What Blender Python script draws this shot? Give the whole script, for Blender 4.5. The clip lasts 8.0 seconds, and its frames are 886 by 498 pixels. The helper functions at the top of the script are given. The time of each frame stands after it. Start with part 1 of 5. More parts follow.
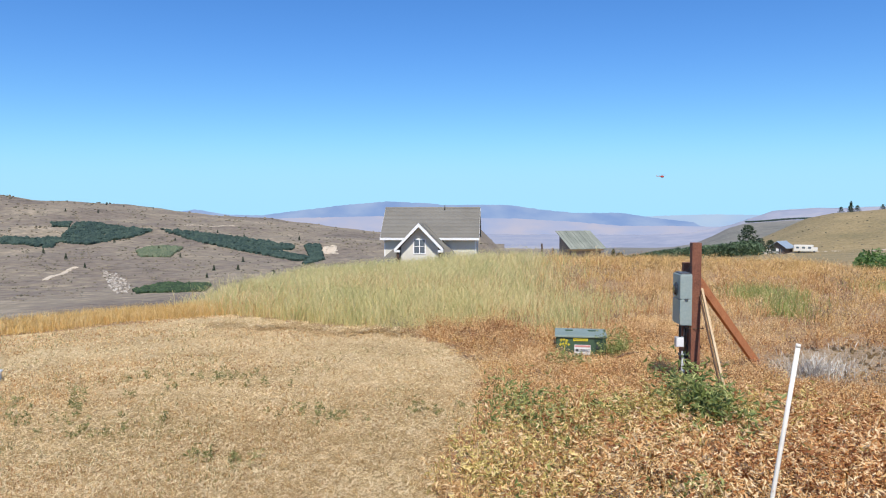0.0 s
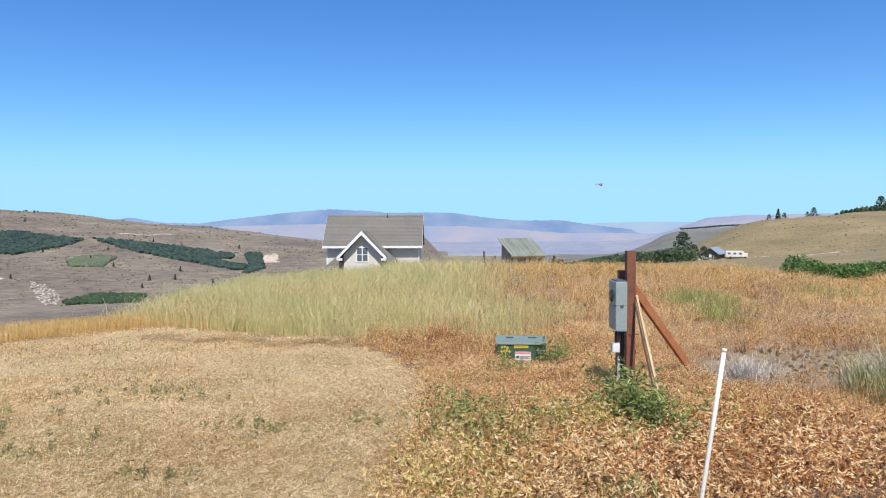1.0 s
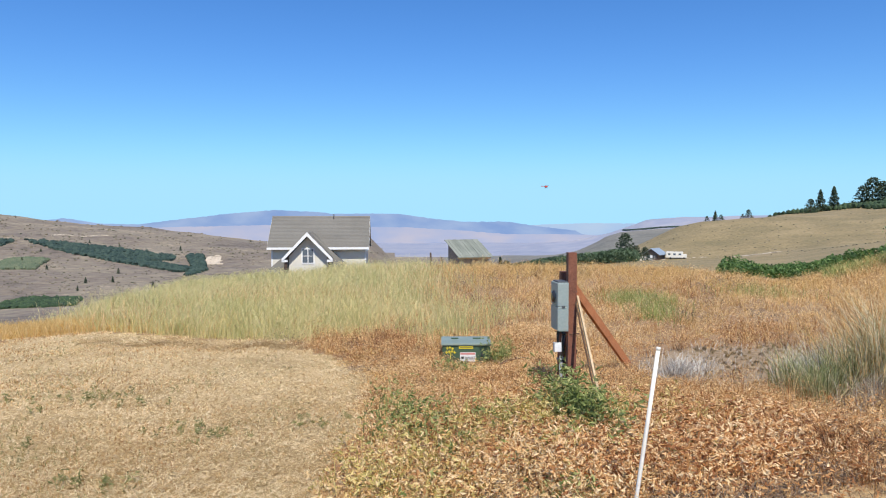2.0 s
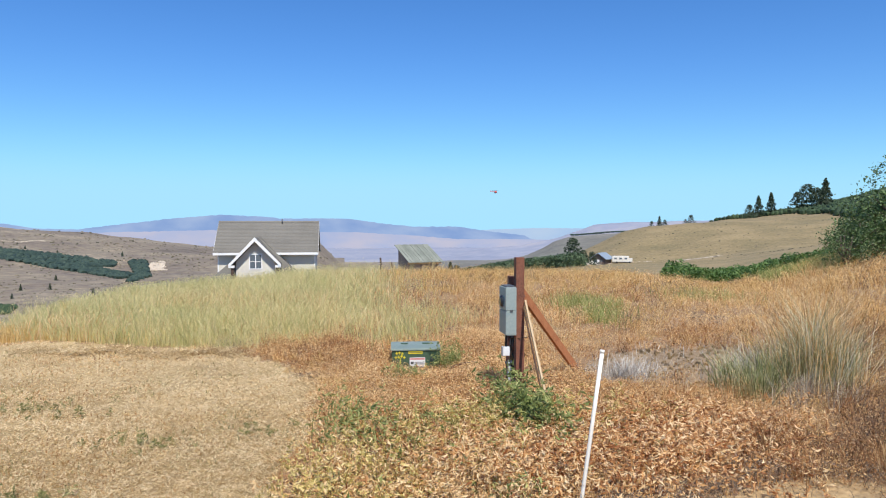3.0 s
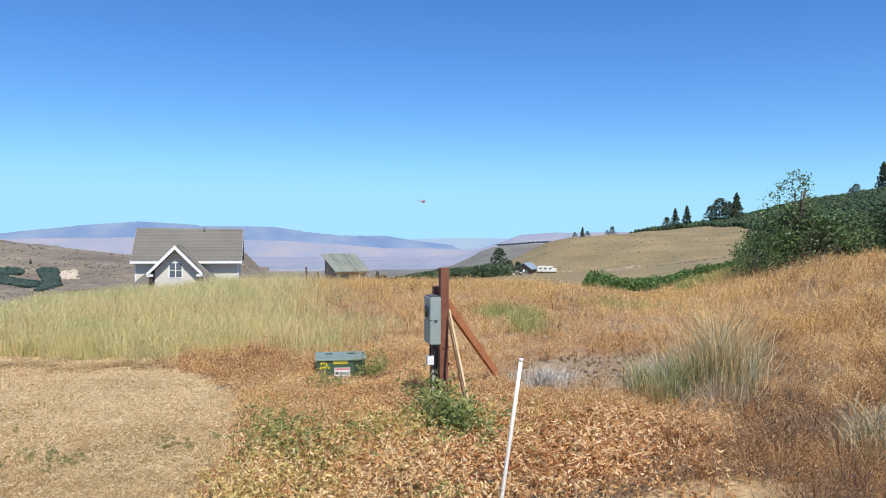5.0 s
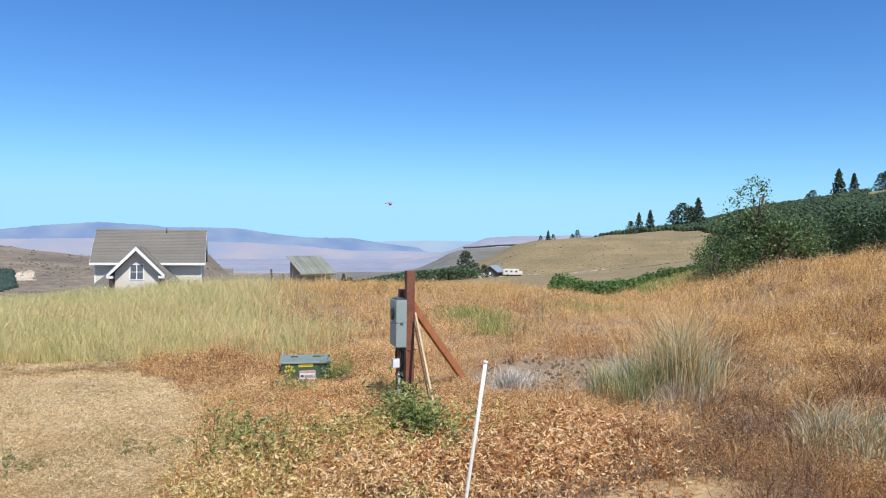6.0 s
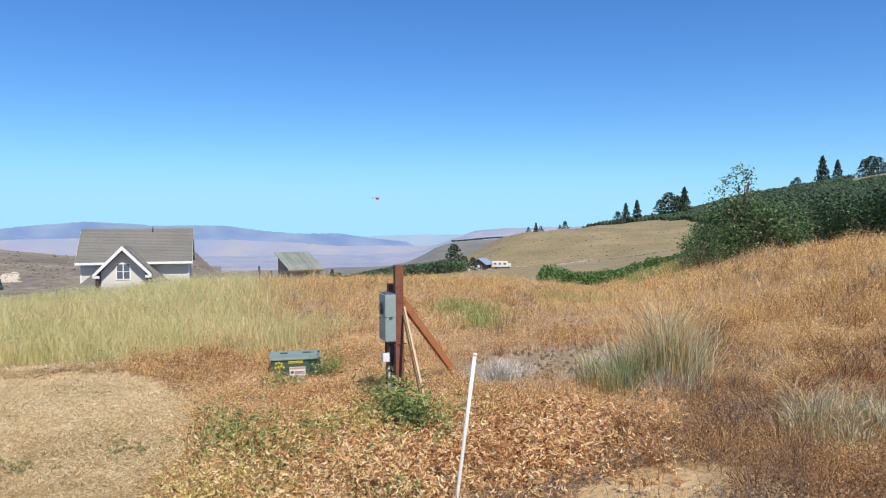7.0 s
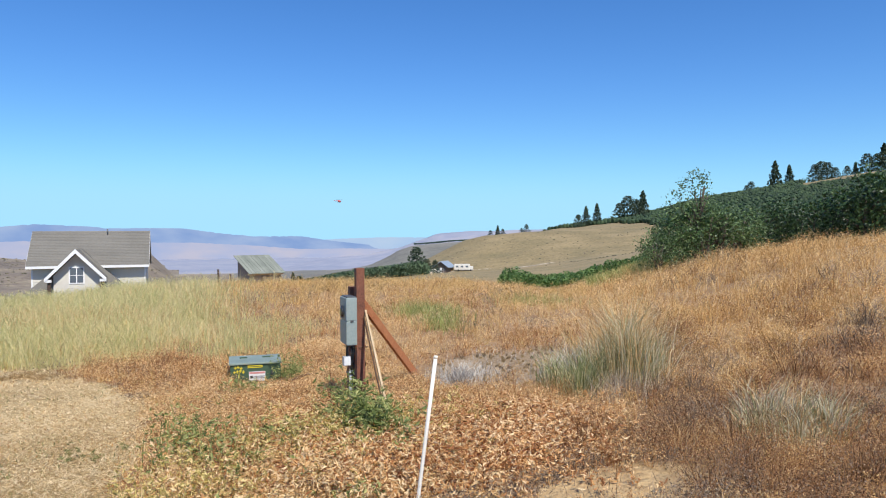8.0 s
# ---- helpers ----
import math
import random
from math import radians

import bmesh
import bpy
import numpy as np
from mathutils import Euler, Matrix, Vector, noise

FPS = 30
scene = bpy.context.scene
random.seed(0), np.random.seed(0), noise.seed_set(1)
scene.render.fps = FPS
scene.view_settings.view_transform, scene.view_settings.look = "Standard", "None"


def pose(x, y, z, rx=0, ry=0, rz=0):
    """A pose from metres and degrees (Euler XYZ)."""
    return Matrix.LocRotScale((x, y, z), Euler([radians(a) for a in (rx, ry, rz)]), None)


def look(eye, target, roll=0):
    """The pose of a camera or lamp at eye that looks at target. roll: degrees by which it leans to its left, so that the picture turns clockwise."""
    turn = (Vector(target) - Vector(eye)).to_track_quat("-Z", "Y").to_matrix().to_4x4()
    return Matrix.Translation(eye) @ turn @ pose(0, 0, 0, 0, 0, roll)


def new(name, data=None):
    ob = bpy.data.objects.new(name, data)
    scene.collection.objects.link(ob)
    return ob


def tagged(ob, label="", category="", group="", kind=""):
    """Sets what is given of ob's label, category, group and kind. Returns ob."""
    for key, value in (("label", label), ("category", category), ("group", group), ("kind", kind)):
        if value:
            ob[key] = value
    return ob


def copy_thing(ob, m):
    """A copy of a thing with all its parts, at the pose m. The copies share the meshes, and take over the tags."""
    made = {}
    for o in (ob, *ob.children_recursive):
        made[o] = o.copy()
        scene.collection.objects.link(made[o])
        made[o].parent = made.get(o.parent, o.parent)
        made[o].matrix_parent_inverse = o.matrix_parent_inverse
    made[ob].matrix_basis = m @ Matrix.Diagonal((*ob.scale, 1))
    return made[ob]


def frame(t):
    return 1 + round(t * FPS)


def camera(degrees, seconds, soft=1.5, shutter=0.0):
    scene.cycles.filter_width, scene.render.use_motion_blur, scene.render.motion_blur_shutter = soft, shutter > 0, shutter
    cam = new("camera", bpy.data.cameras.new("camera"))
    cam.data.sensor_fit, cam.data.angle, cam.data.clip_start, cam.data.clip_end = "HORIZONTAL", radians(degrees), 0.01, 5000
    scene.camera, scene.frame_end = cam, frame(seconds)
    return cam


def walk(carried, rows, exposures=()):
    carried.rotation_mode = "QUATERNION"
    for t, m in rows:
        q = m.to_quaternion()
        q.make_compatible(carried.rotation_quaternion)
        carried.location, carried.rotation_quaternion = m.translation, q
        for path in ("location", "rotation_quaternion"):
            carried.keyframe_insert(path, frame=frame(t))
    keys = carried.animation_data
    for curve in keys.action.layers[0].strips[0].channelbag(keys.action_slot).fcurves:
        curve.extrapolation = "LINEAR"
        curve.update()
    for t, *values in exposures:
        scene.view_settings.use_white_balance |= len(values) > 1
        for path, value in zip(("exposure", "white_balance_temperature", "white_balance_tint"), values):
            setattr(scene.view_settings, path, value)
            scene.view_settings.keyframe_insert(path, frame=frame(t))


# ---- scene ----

# ------------------------------------------------------------------ camera
EYE = 1.8
cam = camera(64.2, 8.0, soft=1.1)
PATH = [
    (0.0, 0.0, 0.0, 0.0, -3.02, -3.16, -0.12),
    (0.5, 0.004, -0.009, 0.007, -5.37, -2.91, -0.32),
    (1.0, 0.023, -0.030, 0.017, -7.62, -2.55, -0.21),
    (1.5, 0.035, -0.064, 0.024, -9.89, -2.44, -0.11),
    (1.7, 0.037, -0.070, 0.025, -10.85, -2.44, -0.10),
    (2.8, 0.045, -0.100, 0.030, -14.78, -2.25, -0.08),
    (3.0, 0.047, -0.104, 0.031, -15.95, -2.07, -0.08),
    (3.5, 0.060, -0.108, 0.034, -17.33, -2.38, -0.01),
    (4.0, 0.064, -0.126, 0.040, -19.97, -2.49, 0.46),
    (4.2, 0.062, -0.136, 0.041, -20.60, -2.40, 0.46),
    (5.3, 0.038, -0.210, 0.046, -22.46, -1.06, 0.34),
    (5.5, 0.034, -0.221, 0.047, -23.12, -1.15, 0.32),
    (6.0, 0.031, -0.235, 0.053, -24.52, -1.05, 0.76),
    (6.5, 0.027, -0.247, 0.050, -25.24, -1.40, 0.12),
    (7.0, 0.034, -0.243, 0.052, -25.47, -1.57, -0.29),
    (7.5, 0.031, -0.257, 0.053, -27.19, -1.45, -0.27),
    (8.0, 0.037, -0.260, 0.053, -28.53, -1.35, -0.26),
]
walk(cam, [(t, pose(x, y, EYE + z, 0, 0, yaw) @ pose(0, 0, 0, 90 + pitch, 0, 0) @ pose(0, 0, 0, 0, 0, roll)) for t, x, y, z, yaw, pitch, roll in PATH],
     exposures=[(0.0, 0.0), (8.0, 0.0)])

# ------------------------------------------------------------------ light
SUN_AZ, SUN_EL = 182.0, 54.0          # clockwise from +y, and above the horizon
world = bpy.data.worlds.new("sky")
scene.world = world
world.use_nodes = True
wn = world.node_tree
sky = wn.nodes.new("ShaderNodeTexSky")
sky.sky_type = "NISHITA"
sky.sun_disc = False
sky.sun_elevation, sky.sun_rotation = radians(SUN_EL), radians(SUN_AZ)
sky.altitude, sky.air_density, sky.dust_density, sky.ozone_density = 900, 1.0, 0.1, 2.0
tone = wn.nodes.new("ShaderNodeHueSaturation")
tone.inputs["Saturation"].default_value = 1.2
tint = wn.nodes.new("ShaderNodeMix")
tint.data_type, tint.blend_type = "RGBA", "MULTIPLY"
tint.inputs["Factor"].default_value = 1.0
for socket in tint.inputs:
    if socket.identifier == "B_Color":
        socket.default_value = (0.67, 0.94, 1.25, 1.0)
    if socket.identifier == "A_Color":
        wn.links.new(tone.outputs[0], socket)
wn.links.new(sky.outputs[0], tone.inputs["Color"])
split, merge = wn.nodes.new("ShaderNodeSeparateColor"), wn.nodes.new("ShaderNodeCombineColor")
wn.links.new([o for o in tint.outputs if o.identifier == "Result_Color"][0], split.inputs[0])


def sky_math(kind, source, value):
    n = wn.nodes.new("ShaderNodeMath")
    n.operation = kind
    wn.links.new(source, n.inputs[0])
    if isinstance(value, float):
        n.inputs[1].default_value = value
    else:
        wn.links.new(value, n.inputs[1])
    n.inputs[2].default_value = 2.5
    return n.outputs[0]


# dry mountain air: a pale blue horizon without a yellow rim
wn.links.new(sky_math("SMOOTH_MIN", split.outputs[0], 3.3), merge.inputs[0])
wn.links.new(sky_math("SMOOTH_MIN", split.outputs[1], 6.3), merge.inputs[1])
bluer = sky_math("MAXIMUM", split.outputs[2], sky_math("MULTIPLY", split.outputs[1], 1.25))
wn.links.new(sky_math("SMOOTH_MIN", bluer, 8.4), merge.inputs[2])
wn.links.new(merge.outputs[0], wn.nodes["Background"].inputs[0])
wn.nodes["Background"].inputs[1].default_value = 0.124
sun_data = bpy.data.lights.new("sun", "SUN")
sun_data.energy, sun_data.angle, sun_data.color = 5.3, radians(0.53), (1.0, 0.95, 0.86)
sun = new("sun", sun_data)
sx, sy = math.sin(radians(SUN_AZ)), math.cos(radians(SUN_AZ))
sun.matrix_world = look((sx * 30, sy * 30, 30 * math.tan(radians(SUN_EL))), (0, 0, 0))

# ------------------------------------------------------------------ materials
def rgb(c):
    return (c[0], c[1], c[2], 1.0)


def surface(name, colors, scale=5.0, fine=0.0, rough=0.85, bump=0.0, bump_scale=0.0, metal=0.0, vary="", back=0.0, spread=0.35):
    """A rough surface: broad patches and fine grain between its colours, relief, and a shift from piece to piece."""
    m = bpy.data.materials.new(name)
    m.use_nodes = True
    nt = m.node_tree
    b = nt.nodes["Principled BSDF"]
    b.inputs["Roughness"].default_value = rough
    b.inputs["Metallic"].default_value = metal
    co = nt.nodes.new("ShaderNodeTexCoord")
    where = co.outputs["Object"]
    broad = nt.nodes.new("ShaderNodeTexNoise")
    broad.inputs["Scale"].default_value, broad.inputs["Detail"].default_value = scale, 6.0
    nt.links.new(where, broad.inputs["Vector"])
    value = broad.outputs["Fac"]
    if fine:
        grain = nt.nodes.new("ShaderNodeTexNoise")
        grain.inputs["Scale"].default_value, grain.inputs["Detail"].default_value = fine, 4.0
        nt.links.new(where, grain.inputs["Vector"])
        mixed = nt.nodes.new("ShaderNodeMath")
        mixed.operation = "MULTIPLY_ADD"
        mixed.inputs[1].default_value = 0.5
        half = nt.nodes.new("ShaderNodeMath")
        half.operation = "MULTIPLY"
        half.inputs[1].default_value = 0.5
        nt.links.new(value, half.inputs[0])
        nt.links.new(grain.outputs["Fac"], mixed.inputs[0])
        nt.links.new(half.outputs[0], mixed.inputs[2])
        value = mixed.outputs[0]
    if vary:
        if vary == "island":
            one = nt.nodes.new("ShaderNodeNewGeometry").outputs["Random Per Island"]
        else:
            one = nt.nodes.new("ShaderNodeObjectInfo").outputs["Random"]
        shift = nt.nodes.new("ShaderNodeMath")
        shift.operation = "MULTIPLY_ADD"
        shift.inputs[1].default_value, shift.inputs[2].default_value = spread, -spread / 2
        nt.links.new(one, shift.inputs[0])
        add = nt.nodes.new("ShaderNodeMath")
        add.operation = "ADD"
        nt.links.new(value, add.inputs[0])
        nt.links.new(shift.outputs[0], add.inputs[1])
        value = add.outputs[0]
    ramp = nt.nodes.new("ShaderNodeValToRGB")
    e = ramp.color_ramp.elements
    lo, hi = 0.32, 0.68
    e[0].position, e[0].color = lo, rgb(colors[0])
    e[1].position, e[1].color = hi, rgb(colors[-1])
    for i, c in enumerate(colors[1:-1]):
        k = e.new(lo + (hi - lo) * (i + 1) / (len(colors) - 1))
        k.color = rgb(c)
    nt.links.new(value, ramp.inputs[0])
    nt.links.new(ramp.outputs[0], b.inputs["Base Color"])
    if bump:
        relief = nt.nodes.new("ShaderNodeTexNoise")
        relief.inputs["Scale"].default_value, relief.inputs["Detail"].default_value = bump_scale or scale * 4, 8.0
        nt.links.new(where, relief.inputs["Vector"])
        bp = nt.nodes.new("ShaderNodeBump")
        bp.inputs["Strength"].default_value, bp.inputs["Distance"].default_value = 1.0, bump
        nt.links.new(relief.outputs["Fac"], bp.inputs["Height"])
        nt.links.new(bp.outputs[0], b.inputs["Normal"])
    if back:
        tr = nt.nodes.new("ShaderNodeBsdfTranslucent")
        nt.links.new(ramp.outputs[0], tr.inputs["Color"])
        mx = nt.nodes.new("ShaderNodeMixShader")
        mx.inputs[0].default_value = back
        nt.links.new(b.outputs[0], mx.inputs[1])
        nt.links.new(tr.outputs[0], mx.inputs[2])
        nt.links.new(mx.outputs[0], nt.nodes["Material Output"].inputs[0])
    return m


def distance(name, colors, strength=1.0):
    """Far ranges seen through kilometres of air: the haze is put into their glowing colours."""
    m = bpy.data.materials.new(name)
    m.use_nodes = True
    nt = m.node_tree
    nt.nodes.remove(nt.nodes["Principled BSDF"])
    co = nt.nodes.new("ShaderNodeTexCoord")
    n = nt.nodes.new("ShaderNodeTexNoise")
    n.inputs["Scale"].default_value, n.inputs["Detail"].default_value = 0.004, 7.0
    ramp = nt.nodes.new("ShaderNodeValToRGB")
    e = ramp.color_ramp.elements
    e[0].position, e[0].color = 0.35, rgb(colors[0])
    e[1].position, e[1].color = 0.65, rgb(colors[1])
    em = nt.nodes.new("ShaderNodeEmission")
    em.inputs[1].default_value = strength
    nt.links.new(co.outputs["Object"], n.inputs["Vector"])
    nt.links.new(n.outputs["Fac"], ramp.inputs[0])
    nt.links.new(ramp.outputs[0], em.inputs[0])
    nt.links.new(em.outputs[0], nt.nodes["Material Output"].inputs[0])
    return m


STRAW_SOIL = surface("straw_soil", [(0.30, 0.205, 0.095), (0.54, 0.40, 0.205), (0.70, 0.55, 0.32)], 0.9, 30, 0.95, 0.03, 25)
WILD_SOIL = surface("wild_soil", [(0.20, 0.115, 0.055), (0.31, 0.19, 0.095), (0.42, 0.28, 0.15)], 0.5, 18, 0.95, 0.05, 14)
HILL_LEFT = surface("sagebrush_hill", [(0.085, 0.07, 0.05), (0.185, 0.145, 0.108), (0.25, 0.205, 0.14), (0.42, 0.335, 0.235)], 0.009, 0.11, 0.95, 6.0, 0.03)
HILL_RIGHT = surface("golden_hill", [(0.15, 0.13, 0.058), (0.265, 0.20, 0.095), (0.37, 0.28, 0.14)], 0.045, 0.8, 0.95, 0.6, 0.3)
# valley floor in pale blue-grey: distant haze is put into the base colour
HAZY_VALLEY = surface("hazy_valley_floor", [(0.23, 0.255, 0.33), (0.29, 0.305, 0.37), (0.38, 0.365, 0.39)], 0.004, 0.03, 0.95)
BLUFF = surface("grey_olive_bluff", [(0.13, 0.13, 0.11), (0.185, 0.175, 0.145), (0.24, 0.22, 0.18)], 0.012, 0.12, 0.95, 3.0, 0.05)
MOUND_DIRT = surface("dug_earth", [(0.19, 0.125, 0.068), (0.31, 0.215, 0.12), (0.43, 0.31, 0.18)], 3.0, 22, 0.95, 0.07, 10)
BARE_DIRT = surface("bare_dirt", [(0.32, 0.21, 0.095), (0.46, 0.315, 0.155), (0.58, 0.42, 0.225)], 2.5, 24, 0.95, 0.05, 14)

# ------------------------------------------------------------------ terrain
# Each ring: its distance, then (bearing in degrees, height) pairs.
NEAR_RINGS = [
    (0.0, [(0, 0.0)]),
    (7.0, [(-30, 0.0), (0, -0.02), (30, -0.02), (61, 0.22), (90, 0.4)]),
    (9.3, [(-30, -0.02), (0, -0.08), (14, -0.15), (30, -0.05), (61, 0.4), (90, 0.6)]),
    (13.0, [(-40, -0.15), (-10, -0.05), (30, -0.02), (45, 0.1), (61, 0.7), (90, 1.0)]),
    (18.0, [(-40, -0.95), (-16, -0.62), (-8, -0.40), (0, -0.25), (30, -0.1), (40, -0.1), (50, 0.42), (61, 1.1), (90, 1.5)]),
    (24.0, [(-40, -2.6), (-16, -1.7), (-8, -0.75), (0, -0.52), (12, -0.2), (30, -0.12), (38, -0.42), (45, 0.05), (50, 0.65), (55, 1.1), (61, 1.5), (90, 2.0)]),
    (32.0, [(-40, -5), (-8, -1.6), (0, -1.1), (12, -0.45), (30, -0.5), (38, -1.0), (46, 0.4), (55, 0.9), (61, 1.2), (90, 2.2)]),
    (50.0, [(-40, -9), (-8, -4.0), (0, -3.2), (14, -2.2), (30, -2.6), (40, -1.6), (50, 0.5), (61, 0.9), (90, 3)]),
]
MID_RINGS = [
    (90.0, [(-40, -16), (0, -7.2), (14, -6), (30, -6), (45, -3), (61, 2.0), (90, 5)]),
    (200.0, [(-40, -30), (0, -24), (18, -14), (28, -10.5), (38, -8), (50, 0), (61, 5.5), (90, 10)]),
    (280.0, [(-40, -38), (0, -33), (18, -17), (28, -14.0), (33, -13), (45, -6), (61, 10), (90, 16)]),
    (380.0, [(-40, -44), (4, -42), (18, -27), (23, -22), (25.6, -17.2), (27.75, -10.9), (28.95, -7.0), (30.2, -2.6), (32, 0.4), (35.3, 2.0), (45, 3.4), (52, 7), (61, 18), (90, 28)]),
    (560.0, [(-40, -52), (6, -52), (18, -42), (25, -36), (32, -20), (37, 3.0), (39.7, 6), (44, 13.0), (48, 23.0), (52, 30), (55.5, 35), (60.6, 43), (90, 55)]),
]
FAR_RINGS = [
    (850.0, [(-40, -40), (-20, -42), (-8, -48), (3.4, -50), (5.4, -18), (6.0, -21), (7.6, -46), (9, -58), (18, -55), (28, -40), (40, 2), (60, 50), (90, 70)]),
    (1180.0, [(-40, -1.4), (-20, -15), (-8, -30), (2, -52), (8, -66), (16, -63), (21, -58), (22.6, -51), (24.2, -36), (24.9, -27.5), (26.2, -18), (28, -15.5), (30.8, -12.5), (34, -6), (40, 6), (60, 55), (90, 75)]),
    (1290.0, [(-40, 11), (-20, -2), (-8, -28), (2, -53), (8, -70), (16, -66), (21, -66), (24, -62), (28, -50), (32, -20), (40, 7.5), (60, 57), (90, 77)]),
    (1500.0, [(-40, 36), (-29, 33), (-27, 23), (-23.5, 18), (-20.7, 14), (-18.1, 3), (-14.9, -7), (-11, -13), (-7, -28), (-3.6, -40), (2, -55), (8, -75), (16, -70), (19.4, -49),
              (22.3, -44), (25, -28), (26.75, -11), (28.1, 2.4), (30.6, 5.6), (33, 6), (40, 10), (60, 60), (90, 80)]),
    (2200.0, [(-40, -20), (-20, -40), (0, -95), (20, -95), (30, -60), (60, 40), (90, 60)]),
    (4900.0, [(-40, -150), (60, -150)]),
]
RINGS = NEAR_RINGS + MID_RINGS + FAR_RINGS
RING_R = [r for r, _ in RINGS]


def ripple(x, y, wave, seed):
    rng = np.random.RandomState(seed)
    z = np.zeros_like(x)
    for k in range(9):
        a, p, w = rng.uniform(0, 6.283), rng.uniform(0, 6.283), wave * rng.uniform(0.35, 1.6)
        z = z + np.sin((x * math.cos(a) + y * math.sin(a)) * 6.283 / w + p) * w / wave
    return z / 9.0


def height(x, y):
    """The ground's height at places given as arrays."""
    x, y = np.asarray(x, float), np.asarray(y, float)
    r, az = np.hypot(x, y), np.degrees(np.arctan2(x, y))
    table = np.array([np.interp(az, [a for a, _ in prof], [h for _, h in prof]) for _, prof in RINGS])
    i = np.clip(np.searchsorted(RING_R, r, side="right") - 1, 0, len(RINGS) - 2)
    rr = np.array(RING_R)
    f = np.clip((r - rr[i]) / (rr[i + 1] - rr[i]), 0, 1)
    lo, hi = np.take_along_axis(table, i[None], 0)[0], np.take_along_axis(table, i[None] + 1, 0)[0]
    z = lo + (hi - lo) * f
    z = z + 0.05 * ripple(x, y, 3.0, 3) * np.clip(r / 6, 0.2, 1)
    z = z + 1.2 * ripple(x, y, 60, 5) * np.clip((r - 110) / 150, 0, 1) * np.where(r < 700, 1, 1)
    z = z + 11.0 * ripple(x, y, 330, 7) * np.clip((r - 600) / 400, 0, 1) * np.clip((1400 - r) / 300, 0, 1) * np.clip((18 - az) / 6, 0, 1)
    z = z + (1.2 + 0.8 * np.clip((18 - az) / 6, 0, 1)) * ripple(x, y, 90, 9) * np.clip((r - 700) / 300, 0, 1)
    return z


def ground_z(x, y):
    return float(height(np.array([x]), np.array([y]))[0])


def mesh_from(name, verts, faces, materials, index=None, smooth=False):
    me = bpy.data.meshes.new(name)
    verts, faces = np.asarray(verts, np.float32), np.asarray(faces, np.int32)
    me.vertices.add(len(verts))
    me.vertices.foreach_set("co", verts.ravel())
    n = faces.shape[1]
    me.loops.add(faces.size)
    me.loops.foreach_set("vertex_index", faces.ravel())
    me.polygons.add(len(faces))
    me.polygons.foreach_set("loop_start", np.arange(len(faces), dtype=np.int32) * n)
    for m in materials:
        me.materials.append(m)
    if index is not None:
        me.polygons.foreach_set("material_index", np.asarray(index, np.int32))
    me.polygons.foreach_set("use_smooth", np.full(len(faces), smooth))
    me.update(calc_edges=True)
    me.validate()
    return me


def mown(x, y):
    """Whether the grass is mown short there: the clearing by the drive."""
    edge = np.interp(y, [0, 4.46, 5.24, 6.16, 7.14, 8.4, 9.63, 10.25, 11.2, 11.5, 12.5, 13.2], [0.0, 0.2, 0.34, 0.58, 0.77, 0.82, 0.63, 0.17, -0.5, -1.5, -2.8, -3.4])
    far = np.interp(x, [-12, -6, -3.3, -2.4, 1], [10.0, 11.0, 12.9, 13.2, 13.2])
    wob = 0.14 * ripple(x, y, 2.2, 21) + 0.08 * ripple(x, y, 0.5, 22)
    behind = y < 1.1 + 2 * wob
    return ((x < edge + wob) & (y < far + wob)) | behind


